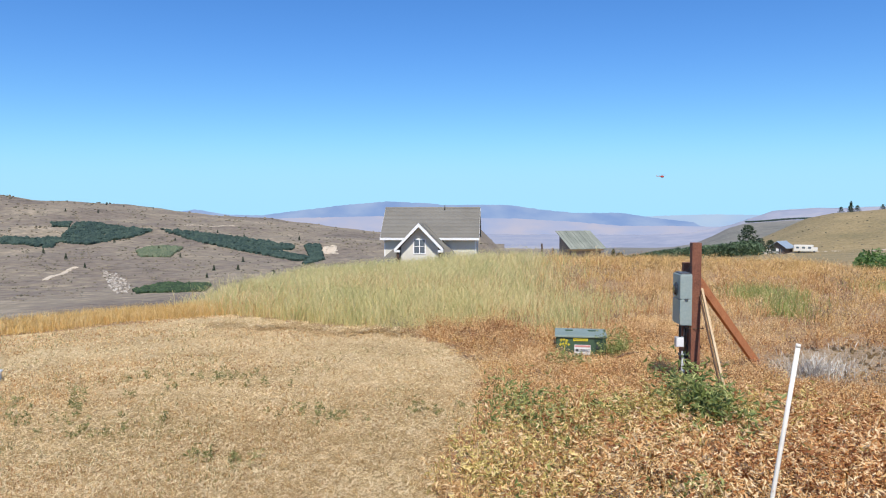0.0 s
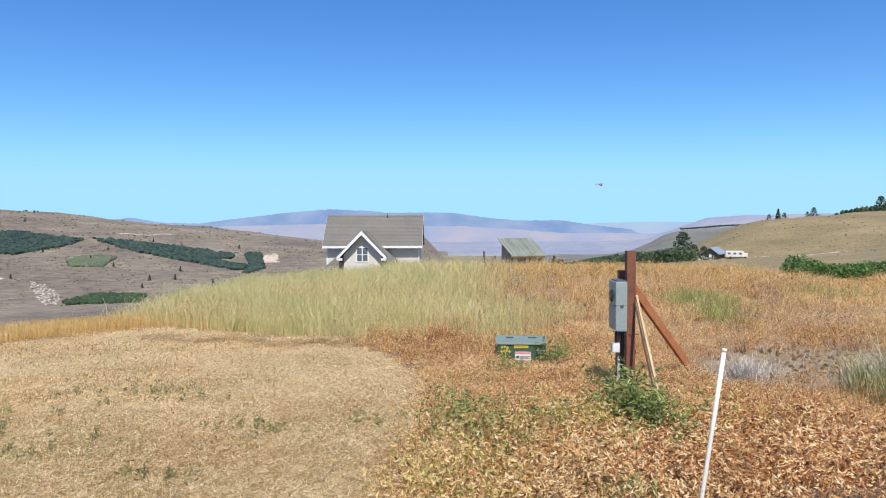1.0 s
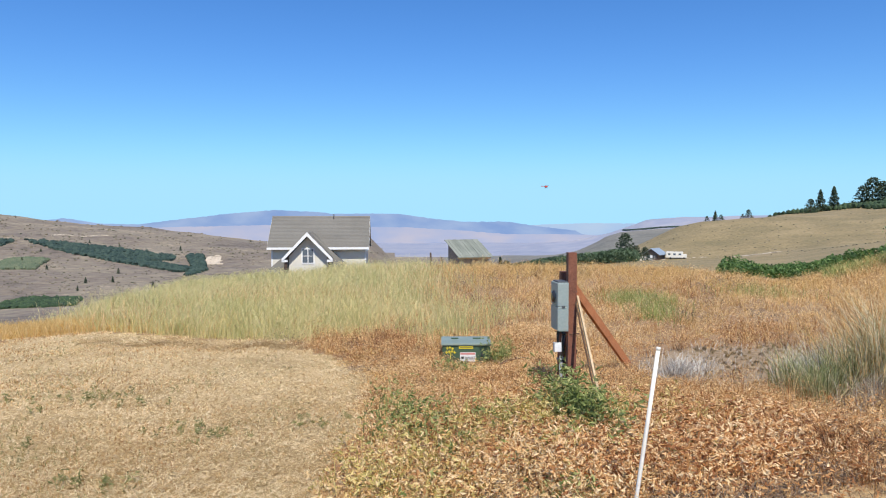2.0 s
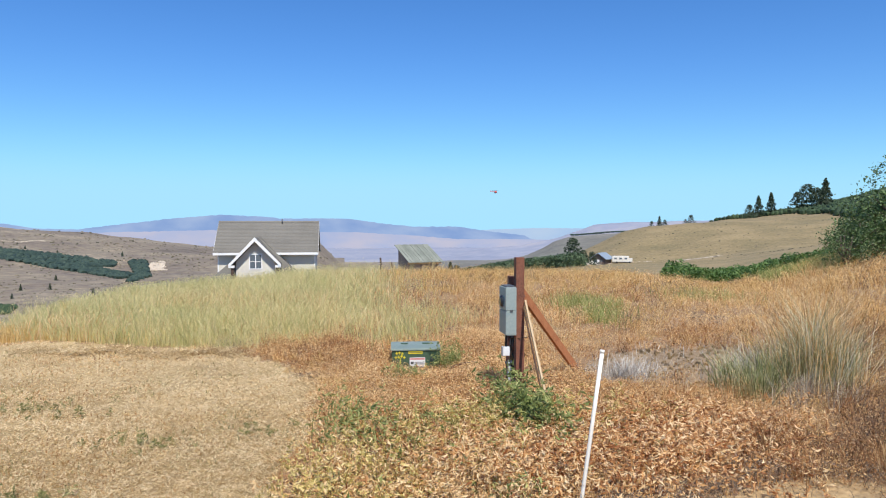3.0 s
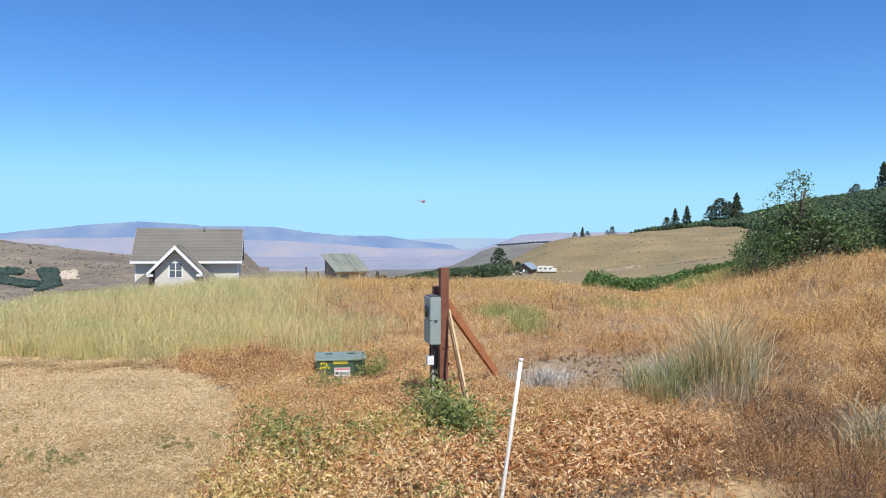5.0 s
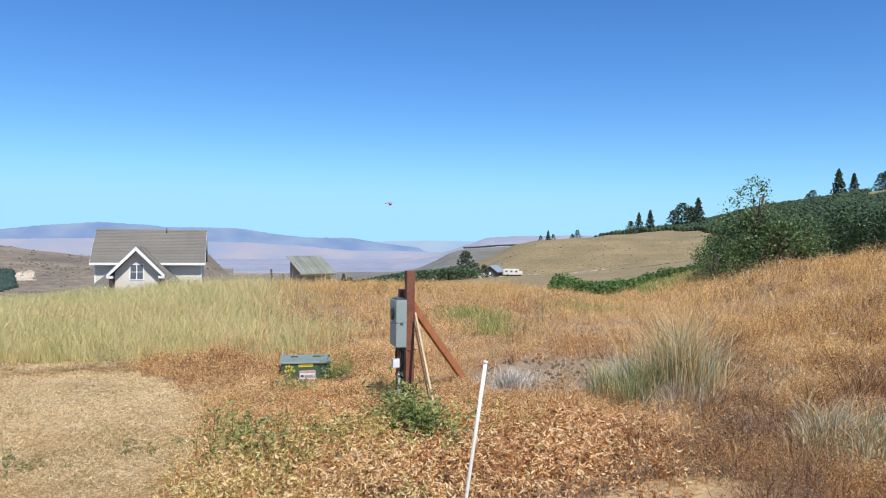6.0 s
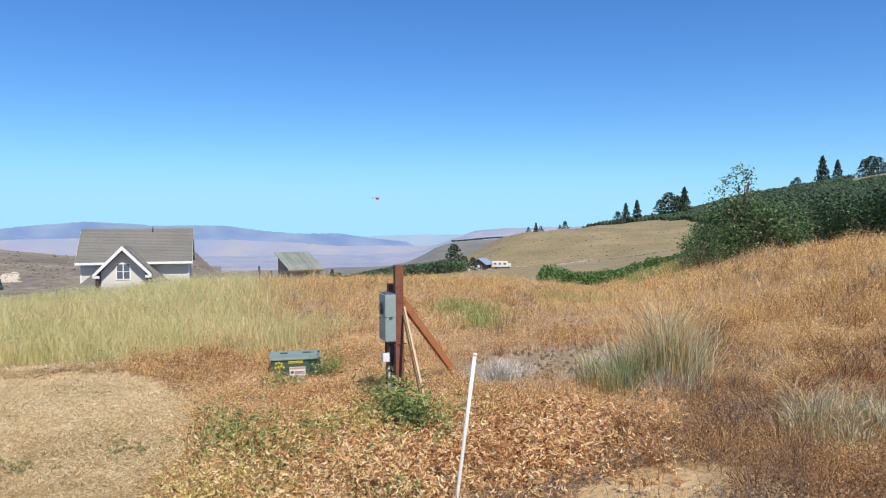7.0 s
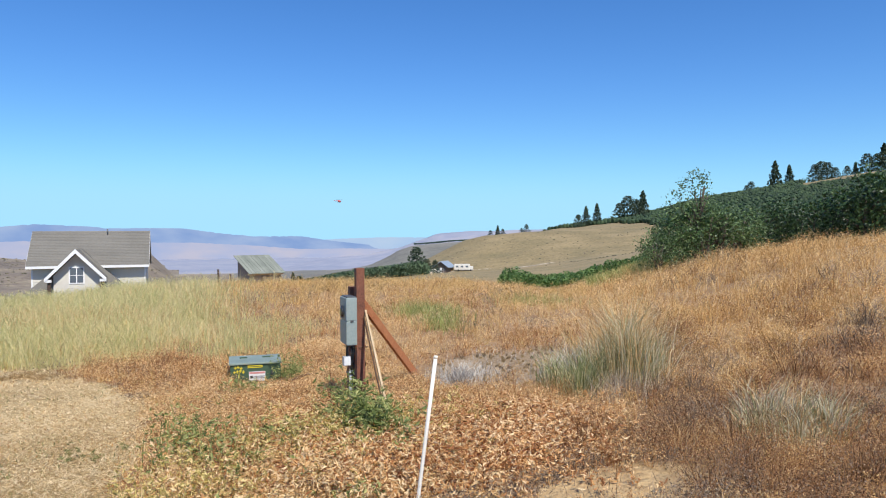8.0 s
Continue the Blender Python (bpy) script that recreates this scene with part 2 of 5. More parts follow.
def build_ground():
    az = np.radians(np.concatenate([np.arange(-180, -40, 5), np.arange(-40, 75, 0.4), np.arange(75, 180, 5)]))
    r = np.concatenate([[0.4, 0.8, 1.2], np.geomspace(1.6, 4900, 230)])
    A, R = np.meshgrid(az, r)
    x, y = R * np.sin(A), R * np.cos(A)
    z = height(x.ravel(), y.ravel())
    verts = np.stack([x.ravel(), y.ravel(), z], 1)
    nr, na = A.shape
    i, j = np.meshgrid(np.arange(nr - 1), np.arange(na), indexing="ij")
    jn = (j + 1) % na
    faces = np.stack([i * na + j, i * na + jn, (i + 1) * na + jn, (i + 1) * na + j], -1).reshape(-1, 4)[:, ::-1]
    c = verts[faces].mean(1)
    cr, ca = np.hypot(c[:, 0], c[:, 1]), np.degrees(np.arctan2(c[:, 0], c[:, 1]))
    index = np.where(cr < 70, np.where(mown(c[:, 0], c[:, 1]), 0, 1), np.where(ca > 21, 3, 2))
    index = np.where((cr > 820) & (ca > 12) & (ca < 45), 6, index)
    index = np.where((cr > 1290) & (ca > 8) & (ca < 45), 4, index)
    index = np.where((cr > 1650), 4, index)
    low = ((c[:, 0] - 3.45) / 0.7) ** 2 + ((c[:, 1] - 3.45) / 0.42) ** 2 < 1 + 0.5 * ripple(c[:, 0], c[:, 1], 0.6, 44)
    dug = ((c[:, 0] - 5.5) / 1.4) ** 2 + ((c[:, 1] - 7.6) / 1.3) ** 2 < 1 + 0.6 * ripple(c[:, 0], c[:, 1], 0.8, 45)
    index = np.where(low, 5, np.where(dug, 7, index))
    centre = len(verts)
    verts = np.concatenate([verts, [[0.0, 0.0, 0.0]]])
    hub = np.stack([np.full(na, centre), np.arange(na), (np.arange(na) + 1) % na], 1)[:, ::-1]
    near = new("ground_spot", mesh_from("ground_spot", np.concatenate([verts[:na], verts[-1:]]), np.where(hub == centre, na, hub), [STRAW_SOIL], None, True))
    tagged(near, "straw-covered ground underfoot", "ground", kind="structure")
    ob = new("ground", mesh_from("ground", verts, faces, [STRAW_SOIL, WILD_SOIL, HILL_LEFT, HILL_RIGHT, HAZY_VALLEY, BARE_DIRT, BLUFF, MOUND_DIRT], index, True))
    tagged(ob, "dry grassy ground falling to a valley between bare hills", "ground", kind="structure")


build_ground()


def range_backdrop(name, label, material, r, line, foot):
    """A far mountain range: a rough slope that rises to its skyline."""
    az = np.arange(line[0][0], line[-1][0], 0.15)
    top = np.interp(az, [a for a, _ in line], [e for _, e in line]) * r + EYE
    top = top + (ripple(az * 60, az * 0, 90, 31) * 5 + ripple(az * 60, az * 0, 25, 32) * 2) * r / 4500
    rows = 10
    verts, n = [], len(az)
    for k in range(rows):
        f = k / (rows - 1)
        rr = r * (1 - 0.12 * (1 - f)) + ripple(az * 60, az * 0 + k * 40, 120, 33) * r * 0.01 * (1 - f)
        z = foot + (top - foot) * f ** 1.4
        a = np.radians(az)
        verts.append(np.stack([rr * np.sin(a), rr * np.cos(a), z], 1))
    verts = np.concatenate(verts)
    i, j = np.meshgrid(np.arange(rows - 1), np.arange(n - 1), indexing="ij")
    faces = np.stack([i * n + j, i * n + j + 1, (i + 1) * n + j + 1, (i + 1) * n + j], -1).reshape(-1, 4)
    ob = new(name, mesh_from(name, verts, faces, [material], None, True))
    return tagged(ob, label, "mountains", kind="structure")


# blue, mauve and pale tones hold the haze, emitted by the slopes themselves
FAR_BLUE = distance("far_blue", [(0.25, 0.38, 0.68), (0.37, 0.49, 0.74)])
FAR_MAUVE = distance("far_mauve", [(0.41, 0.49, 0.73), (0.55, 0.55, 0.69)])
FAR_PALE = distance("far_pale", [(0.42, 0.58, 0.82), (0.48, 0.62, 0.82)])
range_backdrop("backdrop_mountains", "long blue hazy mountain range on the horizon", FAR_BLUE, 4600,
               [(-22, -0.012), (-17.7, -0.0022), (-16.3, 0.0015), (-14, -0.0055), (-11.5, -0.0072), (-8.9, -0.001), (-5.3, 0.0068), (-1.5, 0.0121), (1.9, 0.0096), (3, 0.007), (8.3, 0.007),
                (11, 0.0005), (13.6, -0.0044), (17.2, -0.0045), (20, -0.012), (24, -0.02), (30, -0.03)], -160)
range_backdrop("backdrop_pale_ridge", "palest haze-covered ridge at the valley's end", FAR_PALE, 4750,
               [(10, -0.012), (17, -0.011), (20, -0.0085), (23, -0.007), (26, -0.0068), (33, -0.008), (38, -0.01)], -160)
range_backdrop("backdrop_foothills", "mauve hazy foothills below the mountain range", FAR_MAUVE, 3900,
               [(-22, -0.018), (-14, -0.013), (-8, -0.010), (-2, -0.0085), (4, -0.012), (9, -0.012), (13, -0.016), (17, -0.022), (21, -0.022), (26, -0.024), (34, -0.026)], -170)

# ------------------------------------------------------------------ building helpers
def part(name, bm, material, parent=None, label=""):
    me = bpy.data.meshes.new(name)
    bm.normal_update()
    bm.to_mesh(me)
    bm.free()
    if material:
        me.materials.append(material)
    ob = new(name, me)
    ob.parent = parent
    if label:
        ob["label"] = label
    return ob


def thing(name, m, label, category, group=""):
    ob = new(name)
    ob.empty_display_size = 0.2
    ob.matrix_world = m
    return tagged(ob, label, category, group)


def box(x0, y0, z0, x1, y1, z1, bevel=0.0):
    bm = bmesh.new()
    bmesh.ops.create_cube(bm, size=1.0, matrix=Matrix.Translation(((x0 + x1) / 2, (y0 + y1) / 2, (z0 + z1) / 2)) @ Matrix.Diagonal((x1 - x0, y1 - y0, z1 - z0, 1)))
    if bevel:
        bmesh.ops.bevel(bm, geom=bm.edges[:], offset=bevel, segments=2, affect="EDGES", profile=0.7)
    return bm


def beam(a, b, w, d, bevel=0.004, up=(0, 0, 1)):
    """A squared timber from a to b."""
    a, b = Vector(a), Vector(b)
    bm = box(-w / 2, -d / 2, 0, w / 2, d / 2, (b - a).length, bevel)
    bm.transform(Matrix.Translation(a) @ (b - a).to_track_quat("Z", "Y").to_matrix().to_4x4())
    return bm


def rod(points, radius, sides=8, ends=None):
    """A round bar along points; ends: the radius at each point."""
    bm = bmesh.new()
    rings = []
    pts = [Vector(p) for p in points]
    for i, p in enumerate(pts):
        way = (pts[min(i + 1, len(pts) - 1)] - pts[max(i - 1, 0)]).normalized()
        q = way.to_track_quat("Z", "Y").to_matrix()
        rr = ends[i] if ends else radius
        rings.append([bm.verts.new(p + q @ Vector((rr * math.cos(6.2832 * k / sides), rr * math.sin(6.2832 * k / sides), 0))) for k in range(sides)])
    for u, v in zip(rings, rings[1:]):
        for k in range(sides):
            bm.faces.new((u[k], u[(k + 1) % sides], v[(k + 1) % sides], v[k]))
    bm.faces.new(rings[0][::-1])
    bm.faces.new(rings[-1])
    for f in bm.faces:
        f.smooth = len(f.verts) == 4
    return bm


def prism(outline, y0, y1, axis="y"):
    """A slab with the outline (x, z), from y0 to y1."""
    bm = bmesh.new()
    a = [bm.verts.new((x, y0, z)) for x, z in outline]
    b = [bm.verts.new((x, y1, z)) for x, z in outline]
    bm.faces.new(a)
    bm.faces.new(b[::-1])
    n = len(outline)
    for k in range(n):
        bm.faces.new((a[k], b[k], b[(k + 1) % n], a[(k + 1) % n]))
    bmesh.ops.recalc_face_normals(bm, faces=bm.faces[:])
    if axis == "x":
        bm.transform(Matrix(((0, 1, 0, 0), (1, 0, 0, 0), (0, 0, 1, 0), (0, 0, 0, 1))))
        bmesh.ops.recalc_face_normals(bm, faces=bm.faces[:])
    return bm


def joined(*bms):
    out = bms[0]
    for b in bms[1:]:
        me = bpy.data.meshes.new("joint")
        b.to_mesh(me)
        out.from_mesh(me)
        b.free()
        bpy.data.meshes.remove(me)
    return out


# ------------------------------------------------------------------ more materials
STAINED = surface("red_brown_stained_timber", [(0.10, 0.035, 0.02), (0.19, 0.07, 0.04), (0.25, 0.10, 0.055)], 6, 60, 0.75, 0.004, 60)
CEDAR = surface("orange_cedar_timber", [(0.32, 0.105, 0.035), (0.48, 0.18, 0.07), (0.55, 0.23, 0.095)], 6, 60, 0.75, 0.004, 60)
OLD_POST = surface("weathered_dark_timber", [(0.05, 0.03, 0.022), (0.12, 0.075, 0.05)], 8, 60, 0.85, 0.006, 50)
PALE_LATH = surface("pale_split_lath", [(0.42, 0.29, 0.16), (0.62, 0.47, 0.29)], 5, 50, 0.8, 0.003, 50)
BROWN_AND_SHADE = surface("dark_brown_and_shade", [(0.07, 0.04, 0.025), (0.16, 0.09, 0.05)], 8, 60, 0.9, 0.005, 50)
GREY_STEEL = surface("grey_painted_steel", [(0.25, 0.31, 0.30), (0.34, 0.40, 0.385)], 3, 40, 0.45, 0.0006, 60, 0.1)
DARK_STEEL = surface("dark_galvanised_steel", [(0.08, 0.085, 0.09), (0.15, 0.155, 0.16)], 6, 50, 0.5, 0.001, 60, 0.4)
CONDUIT = surface("grey_plastic_conduit", [(0.42, 0.43, 0.43), (0.55, 0.56, 0.56)], 6, 40, 0.5)
GREEN_STEEL = surface("green_painted_steel", [(0.045, 0.085, 0.05), (0.07, 0.12, 0.07)], 3, 40, 0.5, 0.0008, 50)
PALE_LID = surface("pale_green_lid", [(0.17, 0.215, 0.17), (0.27, 0.32, 0.27)], 4, 40, 0.45, 0.001, 50)
WHITE_PVC = surface("white_plastic_pipe", [(0.74, 0.71, 0.63), (0.86, 0.83, 0.75)], 4, 30, 0.4)
WHITE_PAINT = surface("white_paint", [(0.74, 0.74, 0.73), (0.82, 0.82, 0.81)], 1, 12, 0.6)
BLACK_RUBBER = surface("black_rubber", [(0.015, 0.014, 0.013), (0.04, 0.035, 0.03)], 6, 40, 0.6)
METER_GLASS = surface("smoked_meter_glass", [(0.03, 0.03, 0.032), (0.06, 0.06, 0.062)], 5, 0, 0.12)
YELLOW = surface("yellow_lettering", [(0.62, 0.50, 0.02), (0.75, 0.62, 0.04)], 20, 80, 0.6)
LABEL_WHITE = surface("white_label", [(0.70, 0.70, 0.69), (0.80, 0.80, 0.79)], 10, 60, 0.5)
LABEL_RED = surface("red_label", [(0.55, 0.22, 0.20), (0.66, 0.30, 0.28)], 10, 60, 0.5)
INK = surface("dark_print", [(0.04, 0.04, 0.04), (0.08, 0.08, 0.08)], 10, 0, 0.6)
SHINGLE = surface("grey_brown_shingles", [(0.145, 0.135, 0.115), (0.205, 0.192, 0.165)], 0.35, 6, 0.9, 0.02, 6, vary="object", spread=0.12)
SIDING = surface("pale_grey_siding", [(0.60, 0.565, 0.49), (0.68, 0.645, 0.56)], 1.0, 12, 0.8)
OLD_BOARD = surface("silvered_boards", [(0.20, 0.165, 0.13), (0.36, 0.31, 0.25)], 1.0, 12, 0.9, 0.01, 10, vary="object", spread=0.3)
OLD_ROOF = surface("lichen_grey_roof", [(0.17, 0.185, 0.15), (0.27, 0.285, 0.235)], 0.8, 10, 0.85, 0.01, 12, vary="object", spread=0.25)
BLUE_ROOF = surface("blue_grey_metal_roof", [(0.24, 0.30, 0.36), (0.33, 0.39, 0.45)], 0.4, 4, 0.5, 0, 0, 0.1)
CABIN_WALL = surface("brown_cabin_wall", [(0.10, 0.075, 0.06), (0.18, 0.135, 0.11)], 0.6, 6, 0.85)
CREAM = surface("cream_fibreglass", [(0.68, 0.65, 0.58), (0.78, 0.75, 0.68)], 0.5, 8, 0.5)
TYRE = surface("tyre_rubber", [(0.02, 0.02, 0.02), (0.04, 0.04, 0.04)], 4, 30, 0.8)
RED_PAINT = surface("red_aircraft_paint", [(0.45, 0.03, 0.02), (0.60, 0.06, 0.04)], 0.6, 5, 0.4)
BARK = surface("grey_brown_bark", [(0.06, 0.045, 0.035), (0.14, 0.105, 0.08)], 2, 20, 0.95, 0.02, 20)
CLIFF = surface("pale_cliff_rock", [(0.24, 0.20, 0.16), (0.50, 0.45, 0.38)], 0.15, 1.2, 0.95, 0.3, 1.0, vary="object", spread=0.3)
TRACK = surface("pale_track_dust", [(0.46, 0.38, 0.29), (0.58, 0.49, 0.38)], 0.2, 2, 0.95)

glass = bpy.data.materials.new("window_glass")
glass.use_nodes = True
gb = glass.node_tree.nodes["Principled BSDF"]
gb.inputs["Base Color"].default_value = (0.10, 0.13, 0.16, 1)
gb.inputs["Roughness"].default_value = 0.06
gb.inputs["Specular IOR Level"].default_value = 0.8

# ------------------------------------------------------------------ meter post
POST_TURN = -7.0


def meter_post():
    # the tall stained post with its slanting brace
    gz = ground_z(2.93, 7.0)
    base = thing("timber_post", pose(2.935, 7.0, gz, 0, 0, POST_TURN), "red-brown stained square timber post with a slanting brace", "post")
    top = 1.465 - gz
    part("post", box(-0.046, -0.046, -0.3, 0.046, 0.046, top, 0.005), STAINED, base)
    inv = base.matrix_world.inverted()
    part("brace", beam(inv @ Vector((2.955, 7.08, 1.13)), inv @ Vector((4.32, 8.33, ground_z(4.32, 8.33) - 0.06)), 0.04, 0.105), CEDAR, base, "orange-brown cedar brace")
    part("bolt", rod([(0.046, -0.01, top - 0.42), (0.056, -0.01, top - 0.42)], 0.012, 8), DARK_STEEL, base)
    # the shorter weathered post that carries the boxes
    gz2 = ground_z(2.93, 7.24)
    short = thing("meter_pole", pose(2.935, 7.25, gz2, 0, 1.0, POST_TURN), "short red-brown stained timber post behind a grey meter box", "post")
    part("post", box(-0.05, -0.045, -0.3, 0.05, 0.045, 1.245 - gz2, 0.005), STAINED, short)
    part("conduit", rod([(-0.035, -0.075, -0.2), (-0.035, -0.075, 0.36)], 0.022, 10), CONDUIT, short, "pale grey conduit rising from the ground")
    # board colour on this sleeve stands in for the post's lit face
    part("conduit", rod([(-0.03, -0.075, 0.36), (-0.02, -0.08, 0.62)], 0.018, 10), OLD_BOARD, short, "cable sleeve coloured like the post's lit face")
    part("strap", box(-0.06, -0.10, 0.30, 0.055, 0.046, 0.325, 0.003), DARK_STEEL, short)
    # meter box with two covers
    mb = thing("meter_box", pose(2.756, 6.902, 0.0, 0, 0, POST_TURN), "grey steel electric meter box with two covers on a post", "meter box")
    part("body", box(0.0, 0.0, 0.635, 0.105, 0.285, 1.15, 0.006), GREY_STEEL, mb)
    part("cover", box(-0.014, -0.004, 0.905, 0.0965, 0.289, 1.146, 0.005), GREY_STEEL, mb)
    part("cover", box(-0.014, -0.004, 0.642, 0.0965, 0.289, 0.893, 0.005), GREY_STEEL, mb)
    meter = part("meter", rod([(-0.014, 0.15, 0.99), (-0.035, 0.15, 0.99), (-0.042, 0.15, 0.99)], 0.06, 20, [0.062, 0.058, 0.04]), METER_GLASS, mb, "round smoked-glass electric meter")
    part("ring", rod([(-0.012, 0.15, 0.99), (-0.022, 0.15, 0.99)], 0.07, 20), DARK_STEEL, meter)
    part("latch", box(0.03, -0.012, 0.885, 0.065, -0.003, 0.91, 0.002), DARK_STEEL, mb)
    part("hub", rod([(0.05, 0.14, 0.615), (0.05, 0.14, 0.637)], 0.03, 12), DARK_STEEL, mb)
    part("bracket", box(0.0, 0.02, 1.15, 0.10, 0.26, 1.162, 0.003), DARK_STEEL, mb)
    # the pale outlet box and loose cables under it
    ob = thing("outlet_box", pose(2.742, 7.0, 0.0, 0, 0, POST_TURN), "small pale grey outlet box below the meter box", "outlet box")
    part("body", box(-0.005, -0.03, 0.405, 0.075, 0.035, 0.505, 0.006), CONDUIT, ob)
    part("lid", box(0.0, -0.038, 0.411, 0.07, -0.029, 0.499, 0.003), LABEL_WHITE, ob)
    part("plug", rod([(0.04, 0.0, 0.50), (0.04, 0.005, 0.56), (0.05, 0.02, 0.645)], 0.012, 8), BLACK_RUBBER, ob)
    for k in range(5):
        x0 = 2.90 + 0.03 * k
        pts = [(x0 + 0.02 * math.sin(3 * i + k), 7.16 - 0.02 * k + 0.02 * math.cos(2 * i + k), 0.62 - 0.62 * i / 8) for i in range(9)]
        tagged(part("cable", rod(pts, 0.006 + 0.002 * (k % 2), 6), BLACK_RUBBER if k != 2 else BROWN_AND_SHADE), "thin dark cable hanging down the meter post", "cable", "cables on the meter post")
    wire = [(2.80, 7.12, 0.60), (2.86, 7.0, 0.585), (2.93, 6.93, 0.60), (3.0, 6.94, 0.60), (3.02, 7.02, 0.58)]
    tagged(part("wire", rod(wire, 0.005, 6), BROWN_AND_SHADE), "stiff brown wire twisted round the post", "wire")
    # lath leaning on the post, with a dark strip for its shaded side
    lath = thing("lath", pose(0, 0, 0), "pale split wooden lath leaning on the post", "stake", "leaning laths")
    part("stick", beam((2.975, 6.93, 1.0), (2.79, 5.82, -0.06), 0.022, 0.03, 0.004), PALE_LATH, lath)
    dark = thing("lath", pose(0, 0, 0), "dark strip for the pale lath's bark and shaded side", "stake", "leaning laths")
    part("stick", beam((2.962, 6.945, 0.93), (2.772, 5.86, -0.06), 0.014, 0.022, 0.004), BROWN_AND_SHADE, dark)


meter_post()


def marker_pole():
    p = thing("marker_pole", pose(2.036, 3.805, 0), "white plastic marker pipe leaning in the weeds", "pole")
    part("pipe", rod([(-0.01, 0.002, -0.15), (0.0, 0.0, 0.0), (0.07, -0.02, 0.55), (0.135, -0.035, 1.05)], 0.0125, 14), WHITE_PVC, p)
    part("end_cap", rod([(0.133, -0.0345, 1.035), (0.1354, -0.035, 1.054)], 0.0138, 14), WHITE_PVC, p)


marker_pole()


def utility_box():
    """Green ground-mounted cable box with a sloping pale lid."""
    gz = ground_z(2.42, 9.3)
    c = thing("utility_box", pose(2.30, 9.12, gz, 0, 0, -12), "dark green steel utility cabinet with a pale lid", "utility box")
    w, d, h = 0.325, 0.48, 0.295
    shell = prism([(0.0, -0.1), (0.0, h - 0.03), (d, h - 0.012), (d, -0.1)], -w, w, "x")
    bmesh.ops.bevel(shell, geom=shell.edges[:], offset=0.01, segments=2, affect="EDGES")
    part("body", shell, GREEN_STEEL, c)
    # the lid's colour is paler than the body's
    lid = prism([(-0.018, h - 0.032), (-0.018, h - 0.016), (-0.006, h - 0.008), (d + 0.01, h + 0.006), (d + 0.01, h - 0.03), (-0.004, h - 0.032)], -w - 0.014, w + 0.014, "x")
    top = part("lid", lid, PALE_LID, c, "pale grey-green lid")
    part("hinge", box(-0.2, 0.30, h - 0.004, -0.10, 0.35, h + 0.014, 0.003), GREEN_STEEL, top)
    part("hinge", box(0.10, 0.30, h - 0.004, 0.20, 0.35, h + 0.014, 0.003), GREEN_STEEL, top)
    part("padlock", box(0.2, -0.03, 0.12, 0.23, -0.002, 0.16, 0.004), DARK_STEEL, c)
    sign = part("label", box(-0.085, -0.006, 0.035, 0.125, -0.001, 0.165), LABEL_WHITE, c, "white warning label with a red band")
    part("band", box(-0.08, -0.009, 0.136, 0.12, -0.006, 0.16), LABEL_RED, sign)
    part("symbol", box(-0.07, -0.009, 0.078, -0.03, -0.006, 0.11), INK, sign)
    for k in range(3):
        part("print", box(-0.018, -0.009, 0.101 - 0.013 * k, 0.11 - 0.02 * (k % 2), -0.006, 0.106 - 0.013 * k), INK, sign)
    part("print", box(-0.07, -0.009, 0.045, 0.11, -0.006, 0.049), INK, sign)
    strip = part("sticker", box(-0.10, -0.006, 0.215, 0.09, -0.001, 0.25), YELLOW, c, "yellow sticker with dark print")
    part("print", box(-0.09, -0.009, 0.230, 0.08, -0.006, 0.236), INK, strip)
    for k in range(7):
        x, z = -0.285 + 0.037 * (k % 4) + 0.01 * (k // 4), 0.16 + 0.05 * (k // 4) + 0.008 * (k % 3)
        part("stencil", box(x, -0.006, z, x + 0.034, -0.002, z + 0.011), YELLOW, c)
        part("stencil", box(x + 0.012, -0.005, z - 0.016, x + 0.021, -0.0025, z + 0.028), YELLOW, c)
    part("stencil", box(-0.215, -0.0055, 0.075, -0.206, -0.0022, 0.16), YELLOW, c)
    twig = [(2.56, 8.62, 0.0), (2.64, 8.68, 0.07), (2.76, 8.75, 0.105), (2.92, 8.82, 0.12), (3.06, 8.85, 0.115)]
    tagged(part("dead_branch", rod([(x, y, z + gz) for x, y, z in twig], 0.016, 7, [0.016, 0.017, 0.014, 0.012, 0.006]), BROWN_AND_SHADE), "bent dark dead branch in the dry weeds", "branch")


utility_box()
p = thing("white_block", pose(-4.47, 7.72, ground_z(-4.47, 7.72), 0, 0, 20), "small white plastic lid box lying on mown straw", "box")
part("body", box(-0.11, -0.08, -0.02, 0.11, 0.08, 0.09, 0.015), WHITE_PAINT, p)
part("rim", box(-0.12, -0.09, 0.085, 0.12, 0.09, 0.105, 0.008), WHITE_PAINT, p)


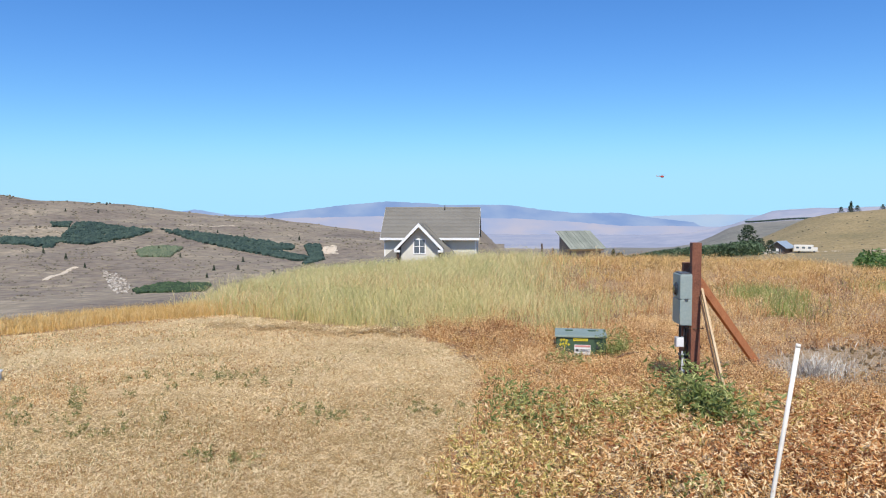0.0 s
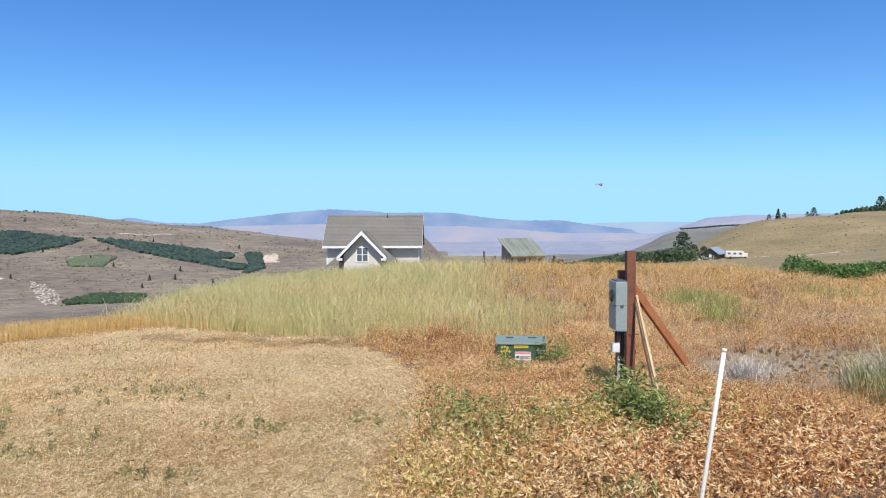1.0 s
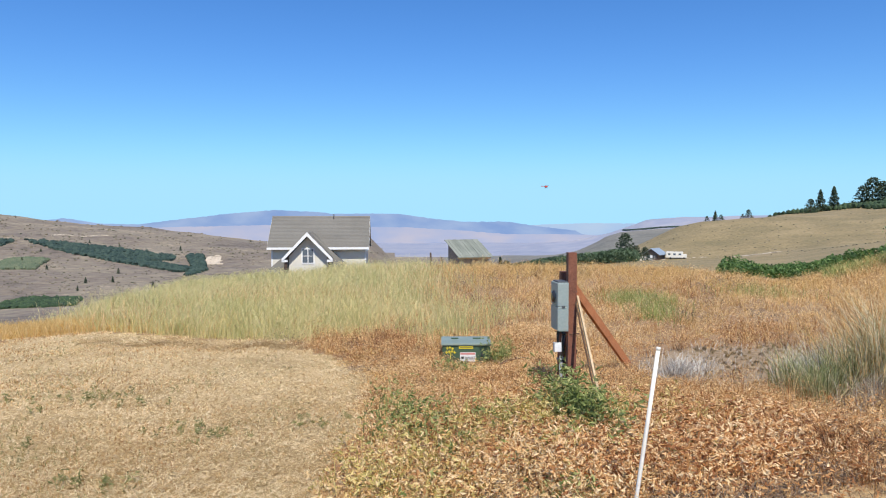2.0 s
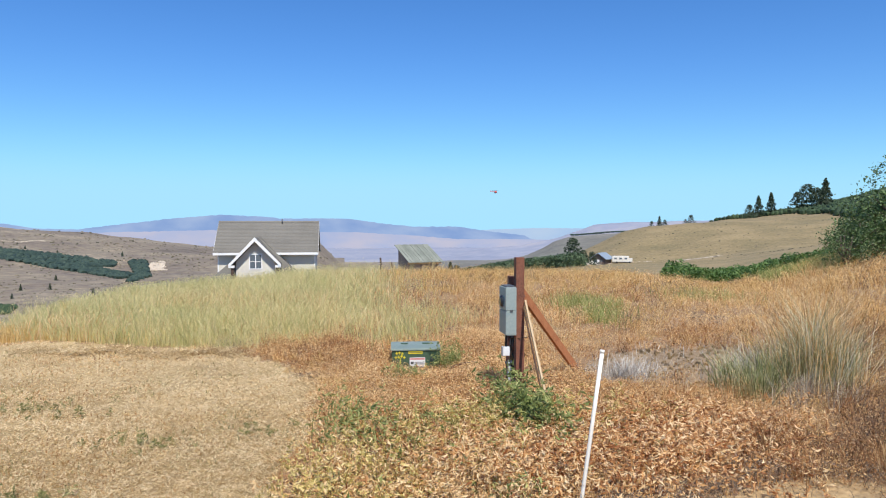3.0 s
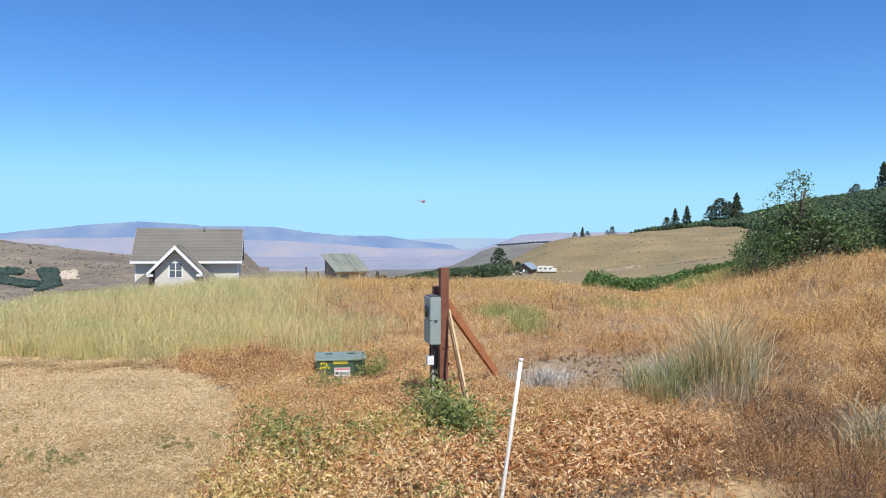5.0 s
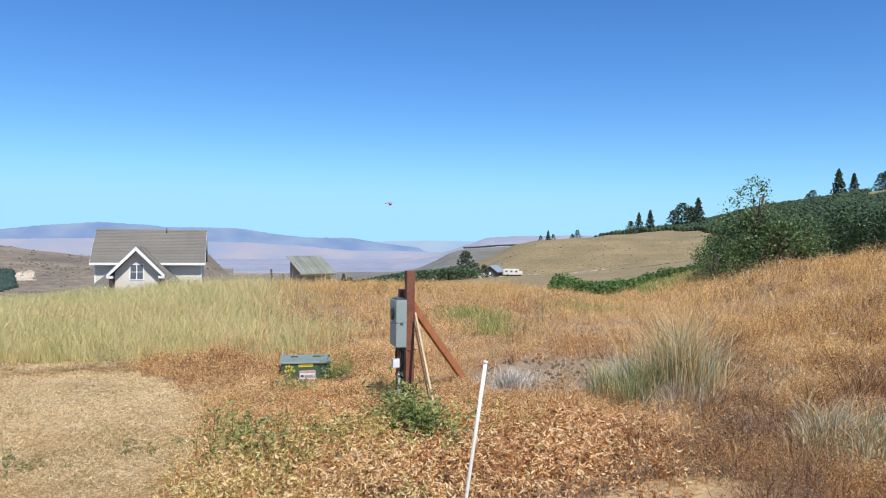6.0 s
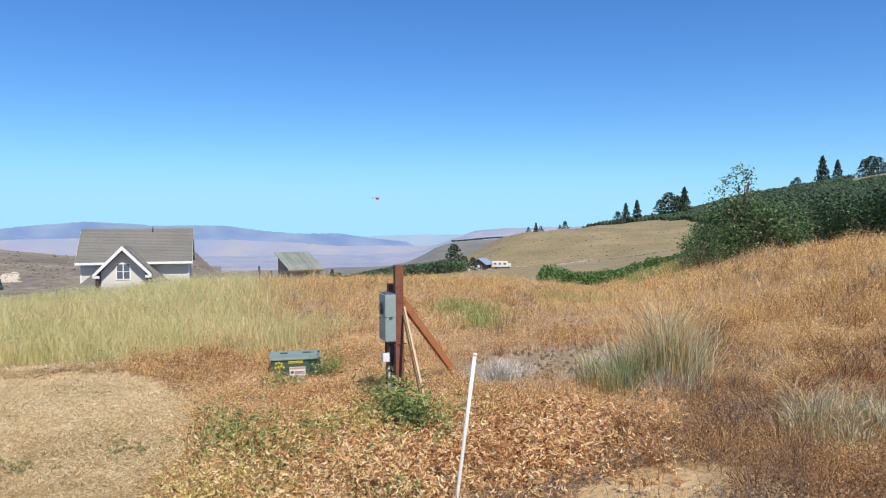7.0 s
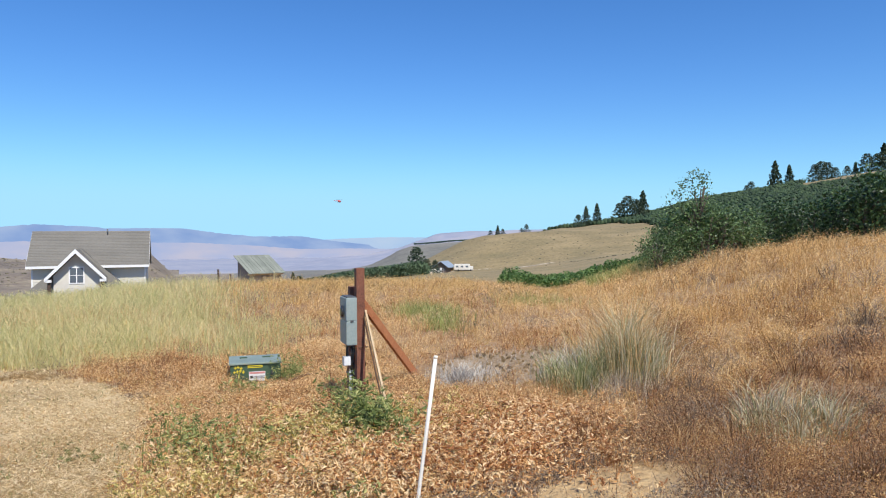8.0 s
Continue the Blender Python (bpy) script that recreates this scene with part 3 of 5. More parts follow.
# ------------------------------------------------------------------ house
def house():
    """House below the crest; local x along the ridge, y into the roof, z above the camera's ground."""
    h = thing("house", pose(2.75, 82.0, 0, 0, 0, -8), "pale grey gabled house with brown-grey shingle roof", "house")
    foot, eave, ridge = -8.2, -1.45, 2.1
    half, run = 5.75, 3.9
    part("wall", box(-half + 0.35, 0.62, foot, half - 0.35, 2 * run - 0.5, eave + 0.1), SIDING, h)
    gab = prism([(0.62, eave + 0.1), (run, ridge - 0.25), (2 * run - 0.5, eave + 0.1)], -half + 0.36, half - 0.36, "x")
    part("gable_wall", gab, SIDING, h)

    def shingles(parent, x0, x1, ya, za, yb, zb, rows, z_off=0.0):
        """Courses of shingles from the eave (ya, za) to the ridge (yb, zb), each lapping the one below."""
        for k in range(rows):
            f0, f1 = k / rows, (k + 1.12) / rows
            f1 = min(f1, 1.0)
            p0, p1 = (ya + (yb - ya) * f0, za + (zb - za) * f0), (ya + (yb - ya) * f1, za + (zb - za) * f1)
            t = 0.05
            bm = prism([(p0[0], p0[1]), (p0[0], p0[1] + t), (p1[0], p1[1] + 0.012), (p1[0], p1[1])], x0, x1, "x")
            part("shingle_course", bm, SHINGLE, parent)

    roof = part("roof", prism([(-0.15, eave - 0.2), (-0.15, eave), (run, ridge - 0.03), (2 * run + 0.15, eave), (2 * run + 0.15, eave - 0.2), (run, ridge - 0.25)], -half, half, "x"), SHINGLE, h, "brown-grey shingle roof")
    shingles(roof, -half - 0.03, half + 0.03, -0.18, eave, run, ridge, 22)
    part("ridge_cap", prism([(run - 0.2, ridge - 0.12), (run, ridge + 0.07), (run + 0.2, ridge - 0.12)], -half - 0.04, half + 0.04, "x"), SHINGLE, roof)
    part("fascia", box(-half, -0.22, eave - 0.24, half, -0.17, eave + 0.02), WHITE_PAINT, h, "white eaves board")
    for s in (-1, 1):
        bm = prism([(-0.2, eave - 0.26), (-0.2, eave - 0.02), (run, ridge - 0.04), (2 * run + 0.2, eave - 0.02), (2 * run + 0.2, eave - 0.26), (run, ridge - 0.28)],
                   s * half - (0.0 if s > 0 else 0.05), s * half + (0.05 if s > 0 else 0.0), "x")
        part("barge_board", bm, WHITE_PAINT, h)
        part("corner_board", box(s * (half - 0.4) - 0.07, 0.57, foot, s * (half - 0.4) + 0.07, 0.63, eave), WHITE_PAINT, h)
    part("vent_pipe", rod([(1.5, run - 0.35, ridge - 0.4), (1.5, run - 0.35, ridge + 0.28)], 0.07, 10), DARK_STEEL, h, "dark roof vent pipe")
    # lower boards of pale siding under the shaded eaves
    for k in range(14):
        z = eave - 0.45 - 0.3 * k
        if z < -5.6:
            break
        for x0, x1 in ((-half + 0.36, -2.9), (3.3, half - 0.36)):
            part("siding_board", prism([(0.595, z), (0.62, z), (0.62, z + 0.29), (0.61, z + 0.29)], x0, x1, "x"), SIDING, h)
    # front wing: gable with deep white barge boards
    gx, gp, ge, gh, fy = -0.95, 0.32, -2.55, 2.72, -2.6
    wing = part("wing_wall", joined(box(gx - 2.1, fy + 0.8, foot, gx + 2.1, 1.0, ge + 0.2), prism([(gx - 2.1, ge + 0.2), (gx, gp - 0.45), (gx + 2.1, ge + 0.2)], fy + 0.8, 1.0)), SIDING, h)
    for k in range(15):
        z = -5.4 + 0.22 * k
        w2 = min(2.1, (gp - 0.5 - z - 0.2) * 0.94)
        if w2 > 0.3:
            part("siding_board", prism([(fy + 0.77, z), (fy + 0.8, z), (fy + 0.8, z + 0.21), (fy + 0.785, z + 0.21)], gx - w2, gx + w2, "x"), SIDING, wing)
    drop = (gp - ge) / gh
    for s in (-1, 1):
        roofp = prism([(gx, gp - 0.18), (gx, gp), (gx + s * gh, ge), (gx + s * gh, ge - 0.2)], fy, 3.6)
        side = part("wing_roof", roofp, SHINGLE, h)
        for k in range(16):
            f0, f1 = k / 16, min((k + 1.12) / 16, 1.0)
            xa, xb = gx + s * gh * (1 - f0), gx + s * gh * (1 - f1)
            za, zb = ge + (gp - ge) * f0, ge + (gp - ge) * f1
            part("shingle_course", prism([(xa, za), (xa, za + 0.05), (xb, zb + 0.012), (xb, zb)], fy - 0.03, 3.7), SHINGLE, side)
        part("barge_board", prism([(gx, gp - 0.42), (gx, gp + 0.03), (gx + s * (gh + 0.08), ge - 0.03), (gx + s * (gh + 0.08), ge - 0.42)], fy - 0.09, fy - 0.035), WHITE_PAINT, h, "deep white barge board")
        part("eave_end", box(min(gx + s * gh, gx + s * (gh - 0.55)), fy - 0.03, ge - 0.42, max(gx + s * gh, gx + s * (gh - 0.55)), fy + 0.3, ge - 0.16), WHITE_PAINT, h)
        part("porch_post", box(gx + s * 2.4 - 0.14, fy + 0.15, foot, gx + s * 2.4 + 0.14, fy + 0.42, ge - 0.35), OLD_POST, h, "dark timber porch post")
        # the broader roof that runs down behind the gable
    hip = bmesh.new()
    zl = gp - 0.07 - 5.0 * drop * 0.86
    c0, c1 = hip.verts.new((gx - 5.0, fy + 1.3, zl)), hip.verts.new((gx + 5.4, fy + 1.3, zl - 0.3))
    c2, c3 = hip.verts.new((gx + 0.25, fy + 2.5, gp - 0.05)), hip.verts.new((gx + 0.25, 2.4, gp - 0.05))
    c4, c5 = hip.verts.new((gx - 5.0, 0.6, zl)), hip.verts.new((gx + 5.4, 0.6, zl - 0.3))
    for loop in ((c0, c1, c2), (c0, c2, c3, c4), (c1, c5, c3, c2), (c4, c3, c5), (c0, c4, c5, c1)):
        hip.faces.new(loop)
    bmesh.ops.recalc_face_normals(hip, faces=hip.faces[:])
    part("porch_roof", hip, SHINGLE, h, "low grey porch roof flanking the gable")
    win = part("window", box(gx - 0.72, fy + 0.72, -3.2, gx + 0.72, fy + 0.81, -1.45), WHITE_PAINT, h, "white-framed sash window")
    for x0, x1 in ((gx - 0.6, gx - 0.05), (gx + 0.05, gx + 0.6)):
        part("pane", box(x0, fy + 0.705, -3.08, x1, fy + 0.718, -1.58), glass, win)
        part("glazing_bar", box(x0, fy + 0.69, -2.36, x1, fy + 0.704, -2.31), WHITE_PAINT, win)


house()


# ------------------------------------------------------------------ old shed, fence posts
def shed():
    gz = -3.2
    s = thing("shed", pose(14.55, 56.0, -0.12, 0, 0, 10), "small old wooden shed with a sloping lichen-grey roof", "shed")
    w = 1.5
    z0, z1 = -1.08, 0.14
    part("wall", prism([(0.25, gz), (0.25, z0 - 0.1), (2.6, z1 - 0.12), (2.6, gz)], -w + 0.2, -w + 0.26, "x"), OLD_BOARD, s)
    part("wall", prism([(0.25, gz), (0.25, z0 - 0.1), (2.6, z1 - 0.12), (2.6, gz)], w - 0.26, w - 0.2, "x"), OLD_BOARD, s)
    for k in range(14):
        x = -w + 0.22 + k * 0.187
        part("board", box(x, 0.2, gz, x + 0.185, 0.245, z0 - 0.32 + 0.03 * math.sin(k * 2.3)), OLD_BOARD, s)
    part("beam", box(-w, 0.05, z0 - 0.3, w, 0.19, z0 - 0.12, 0.01), PALE_LATH, s, "pale front beam")
    part("wall", box(-w + 0.26, 2.5, gz, w - 0.26, 2.56, z1 - 0.2), OLD_BOARD, s)
    for k in range(11):
        x = -w - 0.07 + k * 0.285
        bm = prism([(-0.3, z0 - 0.16), (-0.3, z0 - 0.12 + 0.01 * (k % 3)), (2.85, z1 + 0.02 + 0.012 * (k % 2)), (2.85, z1 - 0.03)], x, x + 0.27, "x")
        part("roof_board", bm, OLD_ROOF, s)


shed()
fence_x = [(6.28, 32.4, 0.85), (6.85, 32.6, 0.62), (15.2, 46.0, 0.9)]
for fx, fy, fh in fence_x:
    gz = ground_z(fx, fy)
    post = part("fence_post", rod([(0, 0, -0.3), (0.02, 0, fh * 0.5), (0.0, 0.02, fh)], 0.05, 7, [0.055, 0.05, 0.045]), OLD_POST)
    post.matrix_world = pose(fx, fy, gz, 2, 1, 0)
    tagged(post, "weathered round wooden fence post in tall grass", "fence post", "fence posts")


# ------------------------------------------------------------------ cabin and trailer below the golden hill
def cabin():
    d = 280.0
    a = radians(28.65)
    gx, gy = d * math.sin(a), d * math.cos(a)
    gz = ground_z(gx, gy)
    c = thing("cabin", pose(gx, gy, gz, 0, 0, -52), "small dark cabin with a blue-grey metal roof", "cabin")
    part("wall", joined(box(-2.6, -3.2, -1.0, 2.6, 3.2, 2.6), prism([(-2.6, 2.6), (0, 4.4), (2.6, 2.6)], -3.19, 3.19)), CABIN_WALL, c)
    for s in (-1, 1):
        part("roof", prism([(0, 4.45), (0, 4.62), (s * 3.5, 2.25), (s * 3.5, 2.05)], -3.9, 3.9), BLUE_ROOF, c)
        part("window", box(s * 1.2 - 0.5, -3.26, 0.9, s * 1.2 + 0.5, -3.19, 2.0), glass, c)
    part("door", box(-0.45, -3.28, 0.0, 0.45, -3.2, 2.0), WHITE_PAINT, c)
    part("porch", box(-3.6, -6.4, -0.6, 2.6, -3.2, 0.15), OLD_BOARD, c)
    for x in (-3.4, -0.6, 2.4):
        part("porch_post", box(x - 0.1, -6.3, 0.15, x + 0.1, -6.1, 2.0), OLD_BOARD, c)
    tx, ty = d * math.sin(radians(30.1)), d * math.cos(radians(30.1))
    t = thing("travel_trailer", pose(tx, ty, ground_z(tx, ty) + 0.3, 0, 0, -32), "cream travel trailer parked beside a cabin", "trailer")
    part("body", box(-3.1, -1.2, 0.5, 3.1, 1.2, 2.75, 0.25), CREAM, t)
    part("cab", box(3.0, -1.05, 0.5, 4.4, 1.05, 1.9, 0.3), CREAM, t)
    for x in (-2.3, -0.4, 1.5):
        part("window", box(x, -1.24, 1.5, x + 0.9, -1.19, 2.15), glass, t)
    for x in (-1.4, 3.4):
        part("wheel", rod([(x, -1.22, 0.35), (x, -1.0, 0.35)], 0.36, 14), TYRE, t)
    ux, uy = (d - 8) * math.sin(radians(27.75)), (d - 8) * math.cos(radians(27.75))
    u = thing("pickup_truck", pose(ux, uy, ground_z(ux, uy), 0, 0, -20), "pale pickup truck parked in front of a cabin", "truck")
    part("body", box(-2.6, -0.9, 0.45, 2.6, 0.9, 1.1, 0.12), CREAM, u)
    part("cab", box(-0.9, -0.85, 1.05, 1.0, 0.85, 1.75, 0.2), CREAM, u)
    for x in (-1.7, 1.7):
        part("wheel", rod([(x, -0.92, 0.38), (x, -0.7, 0.38)], 0.38, 14), TYRE, u)


cabin()


# ------------------------------------------------------------------ helicopter over the valley
def helicopter():
    d, a = 900.0, radians(20.2)
    hx, hy, hz = d * math.sin(a), d * math.cos(a), EYE + 0.0442 * d
    h = thing("helicopter", pose(hx, hy, hz, 0, 0, -20), "small red helicopter flying over the valley", "helicopter")
    part("cabin", rod([(-1.9, 0, 0), (-1.4, 0, 0.1), (0, 0, 0.15), (1.4, 0, 0.05), (2.2, 0, -0.1)], 1.0, 12, [0.4, 1.0, 1.25, 1.0, 0.3]), RED_PAINT, h)
    part("tail_boom", rod([(-1.6, 0, 0.4), (-6.0, 0, 0.7)], 0.3, 8, [0.35, 0.15]), RED_PAINT, h)
    part("tail_fin", box(-6.4, -0.06, 0.3, -5.7, 0.06, 1.8, 0.02), RED_PAINT, h)
    part("mast", rod([(0, 0, 1.2), (0, 0, 1.9)], 0.15, 8), DARK_STEEL, h)
    for k in range(2):
        part("rotor_blade", beam((0, 0, 1.88), (4.8 * math.cos(0.6 + 3.1416 * k), 4.8 * math.sin(0.6 + 3.1416 * k), 1.88), 0.05, 0.25, 0.0), DARK_STEEL, h)
    for s in (-1, 1):
        part("skid", rod([(-1.8, s * 1.0, -1.6), (1.9, s * 1.0, -1.6)], 0.07, 6), DARK_STEEL, h)
        for x in (-0.9, 0.9):
            part("strut", rod([(x, s * 0.5, -0.8), (x, s * 1.0, -1.6)], 0.06, 6), DARK_STEEL, h)


helicopter()

# ------------------------------------------------------------------ vegetation: materials
MOWN = surface("mown_straw", [(0.36, 0.235, 0.095), (0.66, 0.48, 0.24), (0.88, 0.73, 0.46)], 0.8, 6, 0.9, vary="island", back=0.25, spread=0.65)
SPRIG = surface("green_sprigs", [(0.17, 0.18, 0.06), (0.3, 0.29, 0.11), (0.46, 0.4, 0.18)], 1.2, 6, 0.85, vary="island", back=0.3, spread=0.4)
FLECK = surface("dry_seed_heads", [(0.38, 0.17, 0.06), (0.68, 0.39, 0.155), (0.88, 0.65, 0.34)], 0.4, 4, 0.9, vary="island", back=0.3, spread=0.55)
GREEN_TALL = surface("tall_green_grass", [(0.46, 0.46, 0.18), (0.68, 0.61, 0.29), (0.88, 0.75, 0.42)], 0.22, 2, 0.8, vary="island", back=0.38, spread=0.25)
GOLD = surface("golden_grass", [(0.58, 0.36, 0.11), (0.76, 0.52, 0.19), (0.88, 0.67, 0.32)], 0.3, 3, 0.85, vary="island", back=0.45, spread=0.45)
AMBER = surface("amber_cheatgrass", [(0.47, 0.24, 0.075), (0.77, 0.47, 0.165), (0.94, 0.71, 0.35)], 0.35, 3, 0.85, vary="island", back=0.35, spread=0.55)
DRY_LEAF = surface("curled_dry_leaves", [(0.34, 0.14, 0.048), (0.70, 0.39, 0.15), (0.92, 0.70, 0.41)], 1.2, 12, 0.7, vary="island", back=0.3, spread=0.5)
WEED_LEAF = surface("green_weed_leaves", [(0.14, 0.18, 0.045), (0.25, 0.30, 0.085), (0.48, 0.48, 0.18)], 1.6, 10, 0.65, vary="island", back=0.32, spread=0.5)
YELLOWING = surface("yellowing_leaves", [(0.36, 0.29, 0.08), (0.64, 0.51, 0.16), (0.86, 0.7, 0.32)], 1.6, 10, 0.7, vary="island", back=0.32, spread=0.75)
WILDRYE = surface("grey_green_bunchgrass", [(0.24, 0.24, 0.11), (0.58, 0.53, 0.29), (0.94, 0.86, 0.60)], 1.5, 8, 0.75, vary="island", back=0.5, spread=0.7)
DEAD_GREY = surface("grey_dead_stems", [(0.22, 0.17, 0.12), (0.38, 0.31, 0.23), (0.56, 0.48, 0.37)], 2, 10, 0.9, vary="island", spread=0.5)
LEAF_DARK = surface("orchard_leaves", [(0.010, 0.028, 0.008), (0.026, 0.062, 0.015), (0.07, 0.125, 0.035)], 0.6, 4, 0.45, vary="island", back=0.25, spread=0.5)
LEAF_BUSH = surface("bush_leaves", [(0.04, 0.08, 0.024), (0.10, 0.17, 0.052), (0.22, 0.31, 0.12)], 0.8, 5, 0.4, vary="island", back=0.3, spread=0.5)
LEAF_SHRUB = surface("shrub_leaves", [(0.05, 0.11, 0.025), (0.10, 0.195, 0.045), (0.19, 0.30, 0.08)], 0.5, 4, 0.5, vary="island", back=0.3, spread=0.5)
NEEDLE = surface("pine_needles", [(0.018, 0.036, 0.018), (0.04, 0.065, 0.03), (0.07, 0.095, 0.045)], 0.4, 2, 0.7, vary="island", spread=0.5)
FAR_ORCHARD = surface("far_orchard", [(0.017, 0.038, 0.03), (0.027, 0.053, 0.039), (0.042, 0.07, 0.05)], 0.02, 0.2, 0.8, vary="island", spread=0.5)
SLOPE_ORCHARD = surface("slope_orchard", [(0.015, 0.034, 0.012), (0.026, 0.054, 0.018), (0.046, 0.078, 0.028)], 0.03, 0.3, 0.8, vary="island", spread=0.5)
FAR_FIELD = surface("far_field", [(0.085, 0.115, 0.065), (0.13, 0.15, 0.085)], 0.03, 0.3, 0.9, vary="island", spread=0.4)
SAGE = surface("sage_scrub", [(0.085, 0.08, 0.05), (0.15, 0.13, 0.085), (0.22, 0.18, 0.12)], 0.03, 0.3, 0.9, vary="island", spread=0.5)
PALE_WEEDS = surface("pale_straw_weeds", [(0.50, 0.30, 0.12), (0.78, 0.53, 0.25), (0.92, 0.72, 0.42)], 0.5, 4, 0.9, vary="island", back=0.32, spread=0.55)
RED_WEEDS = surface("russet_weeds", [(0.095, 0.04, 0.017), (0.26, 0.125, 0.05), (0.50, 0.28, 0.125)], 0.5, 4, 0.9, vary="island", back=0.2, spread=0.55)
GREY_WEEDS = surface("greyed_weeds", [(0.11, 0.08, 0.057), (0.215, 0.16, 0.112), (0.43, 0.335, 0.24)], 0.5, 4, 0.9, vary="island", back=0.2, spread=0.6)
GREEN_BUNCH = surface("green_bunchgrass", [(0.19, 0.22, 0.08), (0.42, 0.43, 0.18), (0.78, 0.73, 0.43)], 1.5, 8, 0.75, vary="island", back=0.5, spread=0.65)
GREEN_VERGE = surface("fresh_green_grass", [(0.22, 0.28, 0.07), (0.36, 0.40, 0.12), (0.52, 0.50, 0.20)], 0.5, 4, 0.8, vary="island", back=0.35, spread=0.5)
SILVER = surface("silvered_dead_stems", [(0.34, 0.30, 0.26), (0.52, 0.48, 0.42), (0.70, 0.66, 0.59)], 2, 10, 0.85, vary="island", spread=0.5)
GROVE_LEAF = surface("grove_leaves", [(0.035, 0.065, 0.03), (0.065, 0.11, 0.05), (0.11, 0.16, 0.075)], 0.05, 0.4, 0.7, vary="island", spread=0.5)

rs = np.random.RandomState(12)


def fan(n, a0, a1, r0, r1, power=1.0):
    """n places between two bearings and two distances, denser near the path (power 1) or even (power -1)."""
    a = np.radians(rs.uniform(a0, a1, n))
    u = rs.uniform(0, 1, n)
    if power == 1.0:
        r = 1 / (1 / r0 + u * (1 / r1 - 1 / r0))
    elif power == 0.0:
        r = r0 * (r1 / r0) ** u
    else:
        r = np.sqrt(r0 * r0 + u * (r1 * r1 - r0 * r0))
    return r * np.sin(a), r * np.cos(a)


def blades(name, label, material, x, y, h, w, lean, bend, joints=2, category="grass", z=None, azim=None, tilt=None):
    """Grass as one sheet of bent, tapering blades."""
    n = len(x)
    z = height(x, y) if z is None else z
    r = np.hypot(x, y)
    a = rs.uniform(0, 6.283, n) if azim is None else azim
    if tilt is not None:
        t = tilt
    else:
        t = np.abs(rs.normal(0, lean, n)) if lean < 5 else rs.uniform(1.15, 1.6, n)
    b = rs.uniform(0.2, 1.0, n) * bend
    dx, dy = np.cos(a), np.sin(a)
    # the flat side is turned at random
    s = rs.uniform(0, 6.283, n)
    wx, wy = np.cos(s) * w / 2, np.sin(s) * w / 2
    base = np.stack([x, y, z - 0.01], 1)
    side = np.stack([wx, wy, np.zeros(n)], 1)

    def along(f, tilt):
        return np.stack([dx * np.sin(tilt), dy * np.sin(tilt), np.cos(tilt)], 1) * (h * f)[:, None]

    if joints == 1:
        tip = base + along(1.0, t)
        verts = np.stack([base - side, base + side, tip], 1).reshape(-1, 3)
        faces = np.arange(3 * n).reshape(-1, 3)
    else:
        mid = base + along(0.55, t)
        tip = mid + along(0.45, t + b)
        verts = np.stack([base - side, base + side, mid + side * 0.8, mid - side * 0.8, tip], 1).reshape(-1, 3)
        k = np.arange(n)[:, None] * 5
        faces = np.concatenate([k + [0, 1, 2], k + [0, 2, 3], k + [3, 2, 4]], 1).reshape(-1, 3)
    ob = new(name, mesh_from(name, verts, faces, [material]))
    return tagged(ob, label, category, kind="stuff")


def leaf_mesh(centres, size, flat=0.0, fold=0.35, slim=0.5, rng=rs):
    """Folded leaves, two triangles each, turned at random about their centres."""
    n = len(centres)
    d = rng.normal(size=(n, 3))
    d[:, 2] *= 1 - flat
    d /= np.linalg.norm(d, axis=1)[:, None] + 1e-9
    e = np.cross(d, rng.normal(size=(n, 3)) * (1 - 0.7 * flat) + [0, 0, 2.2 * flat])
    e /= np.linalg.norm(e, axis=1)[:, None] + 1e-9
    up = np.cross(d, e)
    s = (size * rng.uniform(0.6, 1.4, n))[:, None]
    v = np.stack([centres - d * s / 2, centres + e * s * slim / 2 + up * s * fold * 0.4, centres + d * s / 2 + up * s * fold * 0.3, centres - e * s * slim / 2 + up * s * fold * 0.4], 1).reshape(-1, 3)
    k = np.arange(n)[:, None] * 4
    f = np.concatenate([k + [0, 1, 2], k + [0, 2, 3]], 1).reshape(-1, 3)
    return v, f


def leaf_stuff(name, label, material, centres, size, category="weeds", **kw):
    v, f = leaf_mesh(centres, size, **kw)
    return tagged(new(name, mesh_from(name, v, f, [material])), label, category, kind="stuff")


def lumps(centres, radius, squash=0.85, seed=2, fine=False):
    """Small uneven tree crowns, one closed lump a crown."""
    bm = bmesh.new()
    bmesh.ops.create_icosphere(bm, subdivisions=2 if fine else 1, radius=1.0)
    bm.verts.ensure_lookup_table()
    bv = np.array([v.co[:] for v in bm.verts])
    bf = np.array([[v.index for v in f.verts] for f in bm.faces])
    bm.free()
    rng = np.random.RandomState(seed)
    n, m = len(centres), len(bv)
    jit = rng.uniform(0.65, 1.25, (n, m, 1))
    v = bv[None] * jit * np.asarray(radius)[:, None, None]
    v[:, :, 2] *= squash
    v = v + centres[:, None, :]
    f = bf[None] + (np.arange(n) * m)[:, None, None]
    return v.reshape(-1, 3), f.reshape(-1, 3)


# ------------------------------------------------------------------ far slopes
def sightline(az, tan, r0=300.0, r1=1700.0):
    """Where lines that leave the eye at those bearings and slopes meet the ground."""
    az, tan = np.asarray(az), np.asarray(tan)
    rr = np.geomspace(r0, r1, 260)
    x, y = np.sin(np.radians(az))[:, None] * rr, np.cos(np.radians(az))[:, None] * rr
    z = height(x.ravel(), y.ravel()).reshape(x.shape)
    over = z >= EYE + tan[:, None] * rr
    hit = over.any(1)
    k = over.argmax(1)
    i = np.arange(len(az))
    return np.stack([x[i, k], y[i, k], z[i, k]], 1)[hit]


